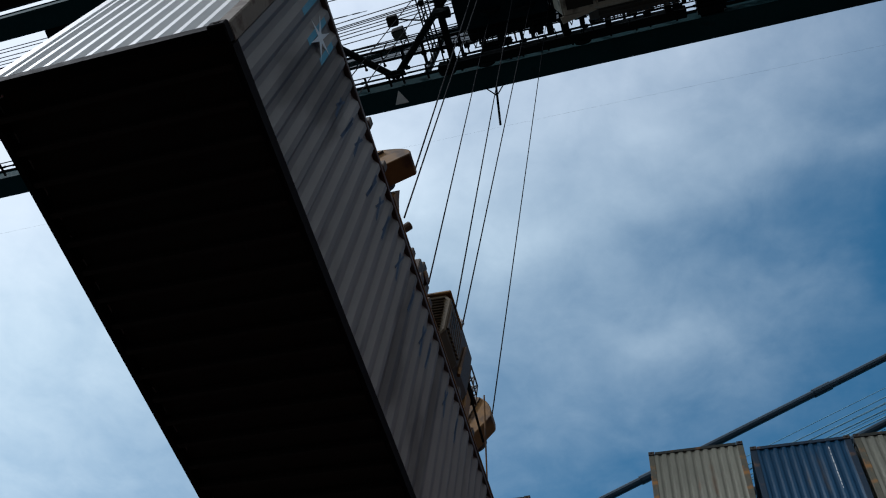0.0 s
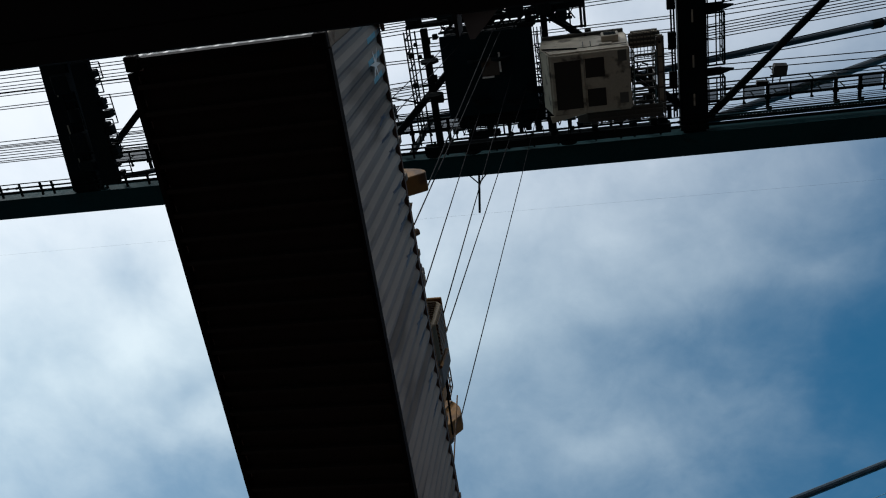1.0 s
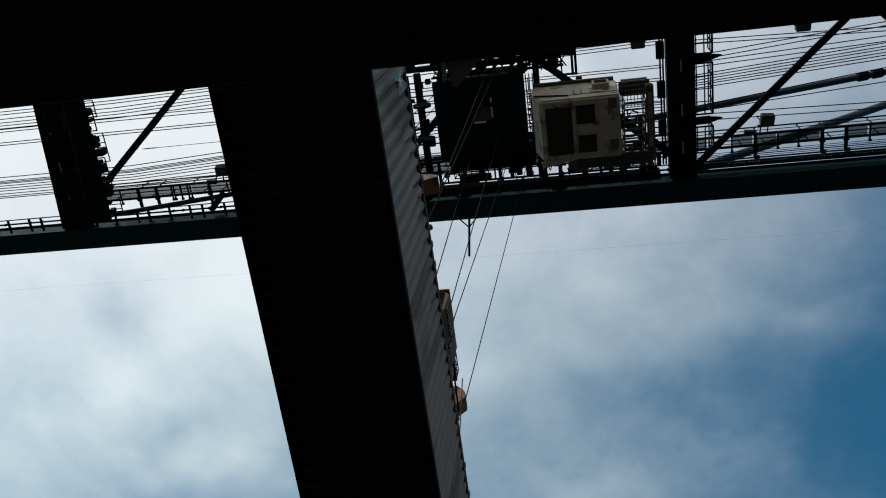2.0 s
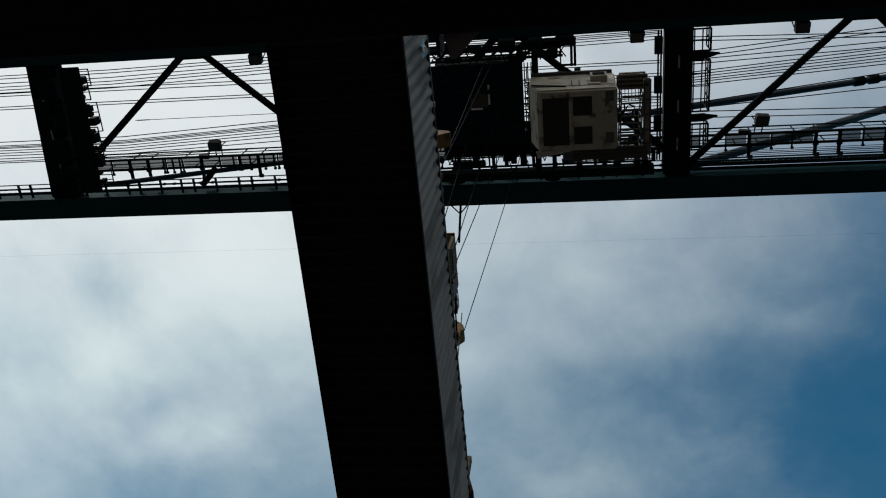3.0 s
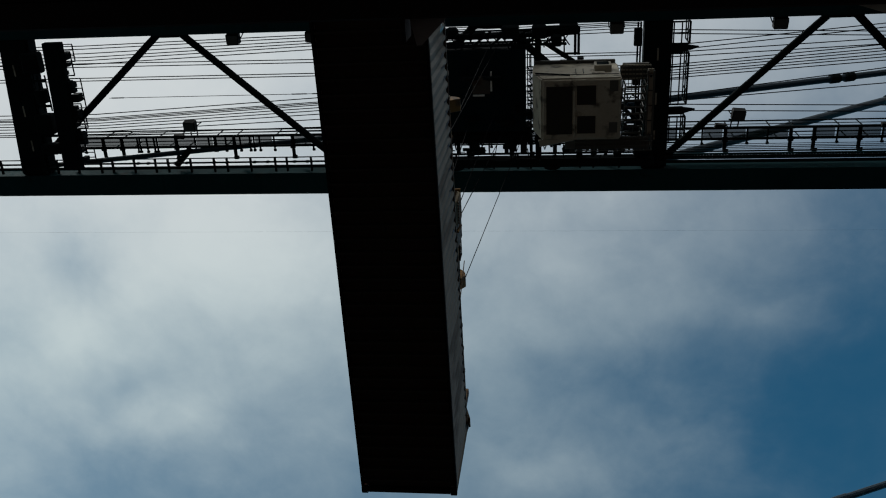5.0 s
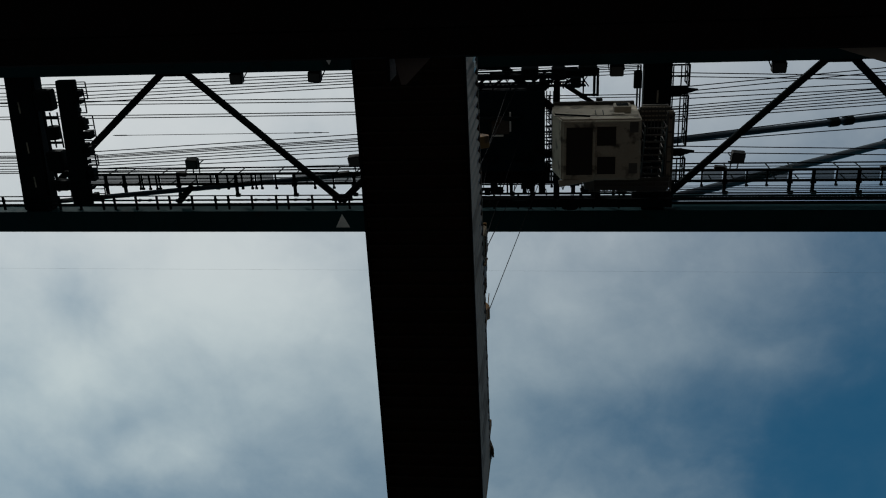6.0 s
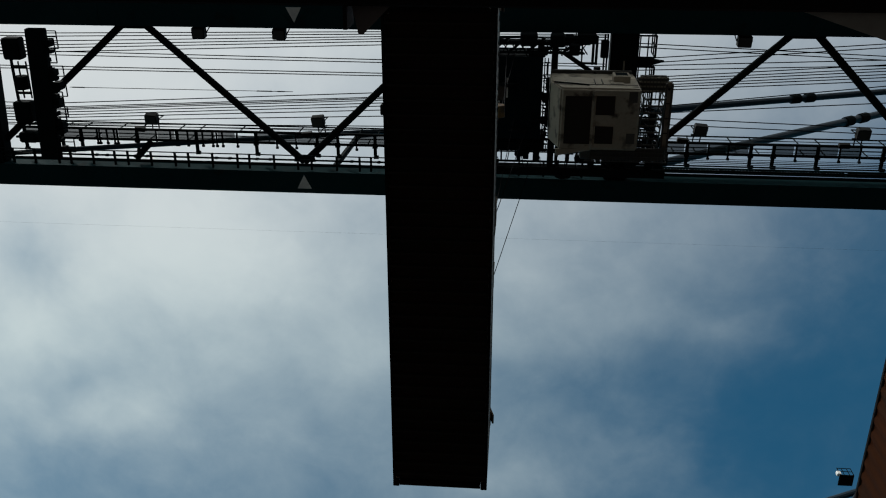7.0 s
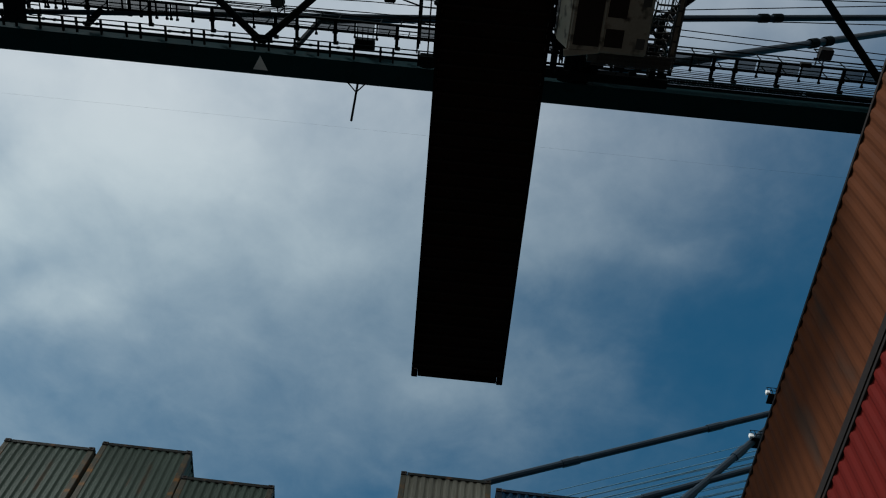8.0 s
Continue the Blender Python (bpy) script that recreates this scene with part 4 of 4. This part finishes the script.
for i in range(4):
    x, y = random.uniform(-1.9, 2.4), random.uniform(6.85, 7.5)
    w, d = random.uniform(0.08, 0.3), random.uniform(0.05, 0.14)
    part("drive_unit", soften(box(B(), x - w, x + w, y - d, y + d, 33.05, 33.05 + random.uniform(0.15, 0.5)), 0.03), CRANE_DARK, trolley)
for i in range(10):
    x, y = random.uniform(-3.2, -2.1), random.uniform(7.6, 11.2)
    r = random.uniform(0.05, 0.16)
    part("limit_switch", soften(box(B(), x - r, x + r, y - r, y + r, 33.4, 33.4 + 2 * r), 0.02), CRANE_DARK, trolley)
for i in range(6):
    y = 7.75 + i * 0.55
    part("conduit_loop", rod(B(), (1.32, y, 33.05), (1.52, y, 33.05), 0.02, 6), RAIL_STEEL, trolley)
    part("conduit_loop", rod(B(), (1.42, y, 33.0), (1.42, y + 0.4, 33.0), 0.022, 6), RAIL_STEEL, trolley)
for x in (1.34, 1.46, 1.58):
    part("conduit", rod(B(), (x, 7.6, 33.1), (x, 10.5, 33.1), 0.022, 6), RAIL_STEEL, trolley)
part("work_lamp", soften(box(B(), -4.6, -4.2, 9.5, 9.9, 33.5, 33.8), 0.04), FLOOD_BODY, trolley)
part("lamp_arm", rod(B(), (-4.2, 9.7, 33.65), (-3.3, 9.9, 33.5), 0.03, 6), RAIL_STEEL, trolley)
part("cab_hanger", bar(B(), (2.0, 7.5, 33.6), (3.2, 8.2, 33.05), 0.14, 0.14), CRANE_DARK, trolley)
part("cab_hanger", bar(B(), (1.6, 8.4, 33.6), (1.6, 10.2, 33.6), 0.2, 0.2), CRANE_DARK, trolley)
for x in (2.62, 3.0, 3.12):
    part("ladder_frame", bar(B(), (x, 6.85, 33.3), (x, 7.85, 33.3), 0.05 if x < 2.8 else 0.09, 0.06), CRANE_DARK, trolley)
for y in (7.1, 7.8):
    part("ladder_frame", bar(B(), (2.55, y, 33.3), (3.15, y, 33.3), 0.07, 0.05), CRANE_DARK, trolley)
part("ladder_head", soften(box(B(), 2.45, 3.1, 6.8, 7.12, 33.2, 33.6), 0.02), CRANE_DARK, trolley)
# hangers and lattice between the machinery floor and the cab
for i in range(11):
    y = 8.2 + i * 0.22
    part("cage_bar", rod(B(), (1.30, y, 33.15), (1.56, y, 33.15), 0.022, 6), RAIL_STEEL, trolley)
    part("cage_bar", rod(B(), (1.30, y, 33.15), (1.56, y + 0.22, 33.0), 0.016, 6), RAIL_STEEL, trolley)
for i in range(16):
    x = -2.0 + i * 0.3
    part("cage_bar", rod(B(), (x, 7.05, 33.25), (x + 0.3, 7.48, 33.2), 0.024, 6), RAIL_STEEL, trolley)
    part("cage_bar", rod(B(), (x, 7.48, 33.2), (x + 0.3, 7.05, 33.25), 0.02, 6), RAIL_STEEL, trolley)
# pipes and cable loops along the far rail
for i in range(46):
    x, y = random.uniform(-1.9, 5.6), random.uniform(10.55, 11.7)
    if i % 2:
        part("pipe", rod(B(), (x, y, 33.15), (min(x + random.uniform(0.2, 0.9), 5.8), y, 33.15), random.uniform(0.012, 0.03), 6), RAIL_STEEL, trolley)
    else:
        part("pipe", rod(B(), (x, y, 33.15), (x + random.uniform(-0.1, 0.1), min(y + random.uniform(0.15, 0.5), 11.75), 33.15), random.uniform(0.012, 0.03), 6), RAIL_STEEL, trolley)

cab = thing("operator_cab", "cream steel operator's cab with tinted floor windows under the trolley", "crane cab")
cab_shell = B()
prism(cab_shell, [(1.96, 30.8), (4.57, 30.8), (4.57, 33.05), (1.66, 33.05), (1.66, 31.9)], "y", 8.10, 10.20)
part("shell", soften(cab_shell, 0.05, 2), CAB_CREAM, cab)
part("floor_panel", soften(box(B(), 2.02, 4.52, 8.16, 10.14, 30.775, 30.80), 0.008), CAB_CREAM, cab)
for x0, x1, y0, y1 in ((2.12, 2.98, 8.36, 9.98), (3.12, 3.74, 8.34, 8.98), (3.14, 3.74, 9.36, 9.96)):
    f = part("floor_window", soften(box(B(), x0 - 0.03, x1 + 0.03, y0 - 0.03, y1 + 0.03, 30.755, 30.776), 0.005), CAB_CREAM, cab)
    part("pane", box(B(), x0, x1, y0, y1, 30.748, 30.756), CAB_GLASS, f)
part("floor_bar", soften(box(B(), 3.01, 3.08, 8.2, 10.12, 30.735, 30.776), 0.01), CAB_CREAM, cab)
part("bumper_plate", soften(prism(B(), [(1.85, 10.18), (3.0, 10.12), (3.05, 10.2), (1.9, 10.42)], "z", 30.78, 30.84), 0.01), CAB_CREAM, cab)
part("seam_trim", box(B(), 1.72, 4.5, 8.085, 8.099, 31.28, 31.34), CAB_GREY, cab)
part("wiper_arm", bar(B(), (1.75, 8.07, 31.5), (2.9, 8.07, 31.15), 0.05, 0.03), CRANE_DARK, cab)
part("window_frame", soften(box(B(), 3.62, 4.05, 8.06, 8.099, 31.35, 31.75), 0.01), CAB_CREAM, cab)
part("air_conditioner", soften(box(B(), 3.72, 4.28, 7.86, 8.10, 31.6, 32.2), 0.02), CAB_CREAM, cab)
part("grille", box(B(), 3.80, 4.20, 7.853, 7.862, 31.68, 32.12), CRANE_DARK, cab)
for x in (3.1, 3.35):
    part("grab_handle", rod(B(), (x, 8.05, 31.3), (x, 8.05, 31.9), 0.02, 6), CAB_GREY, cab)
part("roof_beam", soften(box(B(), 1.7, 4.5, 8.0, 10.3, 33.05, 33.2), 0.02), CAB_GREY, cab)
for y in (8.35, 9.75):
    part("hatch", soften(box(B(), 4.18, 4.46, y - 0.16, y + 0.2, 30.765, 30.776), 0.006), CAB_GREY, cab)
part("front_glass", box(B(), 1.640, 1.655, 8.25, 10.05, 32.0, 32.9), CAB_GLASS, cab)
for y in (8.1, 10.1):
    part("hanger", box(B(), 2.6, 2.8, y - 0.05, y + 0.15, 33.1, 33.5), CRANE_DARK, cab)

porch = thing("cab_platform", "grey railed access platform with stairs beside the cab", "access platform")
part("canopy", soften(box(B(), 4.62, 5.66, 7.98, 8.55, 32.2, 32.5), 0.08, 2), CAB_GREY, porch)
for i in range(4):
    part("canopy_rib", box(B(), 4.65, 5.62, 8.0 + i * 0.15, 8.05 + i * 0.15, 32.17, 32.2), CAB_CREAM, porch)
for x in (5.50, 5.70):
    part("side_beam", bar(B(), (x, 8.1, 31.7), (x, 10.75, 31.7), 0.06, 0.08), CAB_GREY, porch)
part("side_plate", soften(box(B(), 5.50, 5.70, 8.06, 10.72, 31.76, 31.80), 0.01), CAB_CREAM, porch, "grimy cream side plate of the platform")
for i in range(5):
    part("plate_rib", box(B(), 5.48, 5.72, 8.25 + i * 0.52, 8.29 + i * 0.52, 31.72, 31.76), CAB_GREY, porch)
part("under_tray", soften(box(B(), 2.95, 5.62, 10.36, 10.78, 31.56, 31.60), 0.01), CAB_GREY, porch)
for i in range(9):
    part("mesh_bar", rod(B(), (4.66 + i * 0.115, 8.0, 32.12), (4.66 + i * 0.115, 8.9, 32.12), 0.014, 6), CAB_GREY, porch)
random.seed(11)
for i in range(30):
    x, y = random.uniform(4.65, 5.5), random.uniform(8.9, 10.7)
    a = random.uniform(0, math.pi)
    d = random.uniform(0.12, 0.4)
    part("cable_loop", rod(B(), (x, y, 32.0), (x + d * math.cos(a), y + d * math.sin(a), 32.2), random.uniform(0.014, 0.035), 6), CRANE_DARK if i % 3 else CAB_GREY, porch)
for i in range(9):
    y = 8.5 + i * 0.26
    part("tread", box(B(), 4.75, 5.40, y, y + 0.06, 31.2 + i * 0.12, 31.23 + i * 0.12), CAB_GREY, porch)
for x, z in ((4.72, 31.2), (5.42, 31.2), (4.72, 32.2), (5.42, 32.2)):
    part("stringer", rod(B(), (x, 8.45, z), (x, 10.8, z + 1.0), 0.03, 6), CAB_GREY, porch)
for i in range(8):
    y = 8.5 + i * 0.3
    for x in (4.72, 5.42):
        part("baluster", rod(B(), (x, y, 31.2 + i * 0.13), (x, y, 32.2 + i * 0.13), 0.018, 6), CAB_GREY, porch)
part("diagonal", bar(B(), (4.7, 9.4, 31.9), (5.7, 10.6, 33.3), 0.12, 0.12), CRANE_DARK, porch)
for y in (10.32, 10.48, 10.64, 10.80):
    part("deck_bar", bar(B(), (2.9, y, 31.5), (5.7, y, 31.5), 0.03, 0.04), CAB_GREY, porch)
for i in range(24):
    x = 2.95 + i * 0.118
    part("deck_bar", bar(B(), (x, 10.30 + 0.16 * (i % 3 == 1), 31.52), (x, 10.82, 31.52), 0.03 + 0.04 * (i % 5 == 0), 0.03), CAB_GREY, porch)
part("locker", soften(box(B(), 2.75, 3.1, 10.3, 10.72, 31.45, 31.9), 0.02), CAB_GREY, porch)
for z in (32.1, 32.6):
    part("hand_rail", rod(B(), (3.0, 10.8, z), (5.7, 10.8, z), 0.025, 6), CAB_GREY, porch)
for i in range(8):
    x = 3.0 + i * 0.385
    part("rail_post", rod(B(), (x, 10.8, 31.5), (x, 10.8, 32.6), 0.02, 6), CAB_GREY, porch)
for x, y in ((5.6, 8.3), (5.6, 10.6), (4.7, 10.7)):
    part("suspension", rod(B(), (x, y, 31.7), (x, y + 0.2, 33.5), 0.04, 6), CRANE_DARK, porch)

# --- rope carrier trolley, at half the pace ------------------------------------------------------
carrier = thing("rope_carrier", "dark narrow rope support trolley between the boom girders", "rope carrier")
part("beam", soften(prism(B(), [(-16.42, 6.95), (-15.70, 6.95), (-15.92, 11.95), (-16.66, 11.95)], "z", 33.5, 33.8), 0.03), CRANE_DARK, carrier)
for y in (7.5, 8.6, 9.7, 10.6):
    part("roller", rod(B(), (-15.78, y - 0.25, 33.7), (-15.78, y + 0.25, 33.7), 0.09, 10), CRANE_DARK, carrier)
    part("roller_bracket", soften(box(B(), -15.81, -15.58, y - 0.12, y + 0.12, 33.55, 33.95), 0.02), CRANE_DARK, carrier)
for y0, y1 in ((7.3, 8.2), (9.3, 10.4)):
    loop = part("guard_loop", rod(B(), (-15.81, y0, 33.6), (-15.41, y0, 33.6), 0.025, 6), RAIL_STEEL, carrier)
    part("guard_bar", rod(B(), (-15.41, y0, 33.6), (-15.41, y1, 33.6), 0.025, 6), RAIL_STEEL, loop)
    part("guard_bar", rod(B(), (-15.81, y1, 33.6), (-15.41, y1, 33.6), 0.025, 6), RAIL_STEEL, loop)
for y0, y1, xa in ((7.05, 7.7, -15.35), (8.35, 9.5, -15.3), (9.9, 10.3, -15.4), (11.1, 11.7, -15.35)):
    cage = part("carrier_cage", rod(B(), (xa, y0, 33.75), (xa, y1, 33.75), 0.024, 6), RAIL_STEEL, carrier)
    for q in range(4):
        y = y0 + (y1 - y0) * q / 3
        part("cage_rung", rod(B(), (-15.81, y, 33.75), (xa, y, 33.75), 0.02, 6), RAIL_STEEL, cage)
for y0, y1 in ((8.2, 9.6),):
    for x in (-17.3, -17.02, -16.72):
        part("side_frame", rod(B(), (x, y0, 33.75), (x, y1, 33.75), 0.03, 6), RAIL_STEEL, carrier)
part("sensor_box", soften(box(B(), -15.76, -15.46, 8.95, 9.25, 33.6, 34.0), 0.02), CRANE_DARK, carrier)
for y in (7.4, 8.4, 9.4, 10.6, 11.3):
    part("side_frame", box(B(), -17.26, -16.71, y - 0.04, y + 0.04, 33.7, 33.8), RAIL_STEEL, carrier)
part("side_frame", box(B(), -17.31, -17.24, 7.3, 11.4, 33.7, 33.8), RAIL_STEEL, carrier)
for y0, y1 in ((7.3, 8.1), (9.7, 10.5), (10.9, 11.3)):
    part("drive_box", soften(box(B(), -17.4, -16.72, y0, y1, 33.45, 33.95), 0.06), CRANE_DARK, carrier)
for i in range(14):
    y = 7.1 + i * 0.34
    part("bracket", soften(box(B(), -15.81, -15.81 + 0.10 + 0.09 * (i % 3), y - 0.05 - 0.03 * (i % 2), y + 0.07, 33.5, 33.8), 0.01), CRANE_DARK, carrier)
for y, s in ((9.0, 0.25),):
    part("winch_drum", rod(B(), (-17.01, y - s, 33.75), (-17.01, y + s, 33.75), 0.24, 12), CRANE_DARK, carrier)

# --- neighbouring crane beyond the stacks -----------------------------------------------------------
other = thing("far_gantry_crane", "blue-grey stays of the neighbouring gantry crane beyond the stacks", "gantry crane")
YO = 46.0
for a, b, r in (((-18, YO, 36.0), (50, YO, 69.8), 0.25), ((-8, YO, 35.6), (50, YO, 64.5), 0.24), ((8.2, YO, 35.0), (36, YO, 65.9), 0.27)):
    stay = part("forestay", rod(B(), a, b, r, 10), STAY_PAINT, other)
    for f in (0.27, 0.45, 0.62):
        mid, d = Vector(a).lerp(Vector(b), f), (Vector(b) - Vector(a)).normalized()
        part("stay_coupling", rod(B(), mid - d * 0.7, mid + d * 0.7, r * 1.22, 10), STAY_PAINT, stay)
for i in range(22):
    drop = 1.6 + i * 0.42 + 0.15 * math.sin(i * 2.1)
    part("hoist_line", rod(B(), (-15, YO + 1 + 0.4 * (i % 4), 37.1 - drop * 0.4), (50, YO + 1 + 0.4 * (i % 4), 69.3 - drop * 1.1), 0.03 + 0.012 * (i % 3), 6), FAR_HAZE, other)
for x, z in ((29.9, 61.4), (27.2, 55.6)):
    deck = part("service_platform", box(B(), x - 0.55, x + 0.55, YO - 0.5, YO + 0.5, z - 0.08, z), CRANE_DARK, other)
    for dx in (-0.52, -0.2, 0.2, 0.52):
        part("rail_post", rod(B(), (x + dx, YO - 0.5, z), (x + dx, YO - 0.5, z + 0.8), 0.03, 6), RAIL_STEEL, deck)
    part("hand_rail", rod(B(), (x - 0.55, YO - 0.5, z + 0.8), (x + 0.55, YO - 0.5, z + 0.8), 0.03, 6), RAIL_STEEL, deck)
    part("hand_rail", rod(B(), (x - 0.55, YO - 0.5, z + 0.4), (x + 0.55, YO - 0.5, z + 0.4), 0.03, 6), RAIL_STEEL, deck)
    part("beacon", soften(box(B(), x - 0.75, x - 0.4, YO - 0.6, YO - 0.3, z - 0.05, z + 0.35), 0.05), MARK_WHITE, deck, "pale beacon lamp")
part("boom_girder", box(B(), -40, 60, YO - 0.5, YO + 0.5, 33.0, 35.4), CRANE_PAINT, other)
part("mast_leg", bar(B(), (50, YO, 0.3), (50, YO, 70), 1.6, 1.6), CRANE_PAINT, other)

# --- hoist ropes: short lengths that slide over one another as the load rises -----------------------
# foot on the spreader (in its own space), head on the trolley (in its own space)
HOIST = [((1.36, -2.84, 3.80), (0.00, 7.40, 33.0)), ((1.12, -2.35, 3.42), (0.30, 7.40, 33.0)), ((1.04, -1.03, 3.80), (-0.80, 10.2, 33.0)),
         ((1.22, -0.30, 4.05), (0.45, 9.05, 33.0)), ((1.18, 0.18, 4.34), (0.95, 9.55, 33.0)), ((1.15, 2.24, 4.62), (1.42, 10.0, 33.0)),
         ((-1.05, -2.84, 3.80), (-1.55, 7.7, 33.0)), ((-0.95, -2.5, 3.7), (-1.3, 7.9, 33.0))]
SEGMENTS, PIECE = 9, 2.75
rope_mesh = mesh_of("rope_length", rod(B(), (0, 0, -PIECE / 2), (0, 0, PIECE / 2), 0.0120, 8), ROPE_STEEL)
ropes = []
for foot, head in HOIST:
    rope = thing("hoist_rope", "taut steel hoist rope from trolley down to spreader", "wire rope", "hoist ropes")
    ropes.append((foot, head, [part("rope_length", rope_mesh, ROPE_STEEL, rope) for _ in range(SEGMENTS)]))

# how far the trolley has travelled along the boom
TRAVEL = [(0.0, -0.04), (1.0, -0.03), (2.0, -0.01), (2.8, 0.0), (3.0, 0.02), (3.5, 0.12), (4.0, 0.34), (4.2, 0.44), (4.75, 0.72), (5.3, 1.02), (5.5, 1.13), (6.0, 1.51), (6.5, 1.97), (7.0, 2.61), (7.5, 3.31), (8.0, 4.12)]


def load_pose(x, y, z, yaw, tilt, lean):
    return pose(x, y, z, 0, 0, yaw) @ pose(0, 0, 0, tilt) @ pose(0, 0, 0, 0, lean)


def between(rows, t):
    """Values at t, gliding through the rows."""
    for k in range(len(rows) - 1):
        if rows[k][0] <= t <= rows[k + 1][0]:
            a, b = rows[k], rows[k + 1]
            before, after = rows[max(k - 1, 0)], rows[min(k + 2, len(rows) - 1)]
            h = b[0] - a[0]
            s = (t - a[0]) / h
            out = []
            for i in range(1, len(a)):
                ma = (b[i] - before[i]) / (b[0] - before[0]) * h
                mb = (after[i] - a[i]) / (after[0] - a[0]) * h
                out.append((2 * s ** 3 - 3 * s * s + 1) * a[i] + (s ** 3 - 2 * s * s + s) * ma + (3 * s * s - 2 * s ** 3) * b[i] + (s ** 3 - s * s) * mb)
            return out
    return list(rows[-1][1:])


TIMES = [i * 0.25 for i in range(33)]


def motions():
    load = [(t, load_pose(*between(CONTAINER_ROWS, t))) for t in TIMES]
    walk(hoisted, load)
    walk(spreader, load)
    travel = [(t, between(TRAVEL, t)[0]) for t in TIMES]
    for ob, share, off in ((trolley, 1.0, 0.0), (cab, 1.0, -0.12), (porch, 1.0, -0.12), (carrier, 0.5, 0.0)):
        walk(ob, [(t, pose(u * share + off, 0, 0)) for t, u in travel])
    for foot, head, lengths in ropes:
        rows = [[] for _ in lengths]
        for (t, m), (_, u) in zip(load, travel):
            a, b = m @ Vector(foot), Vector(head) + Vector((u, 0, 0))
            d = (b - a).normalized()
            turn = d.to_track_quat("Z", "Y").to_matrix().to_4x4()
            lo, hi = a + d * (PIECE / 2), b - d * (PIECE / 2)
            for k, r in enumerate(rows):
                r.append((t, Matrix.Translation(lo.lerp(hi, k / (SEGMENTS - 1))) @ turn))
        for ob, r in zip(lengths, rows):
            walk(ob, r)


motions()
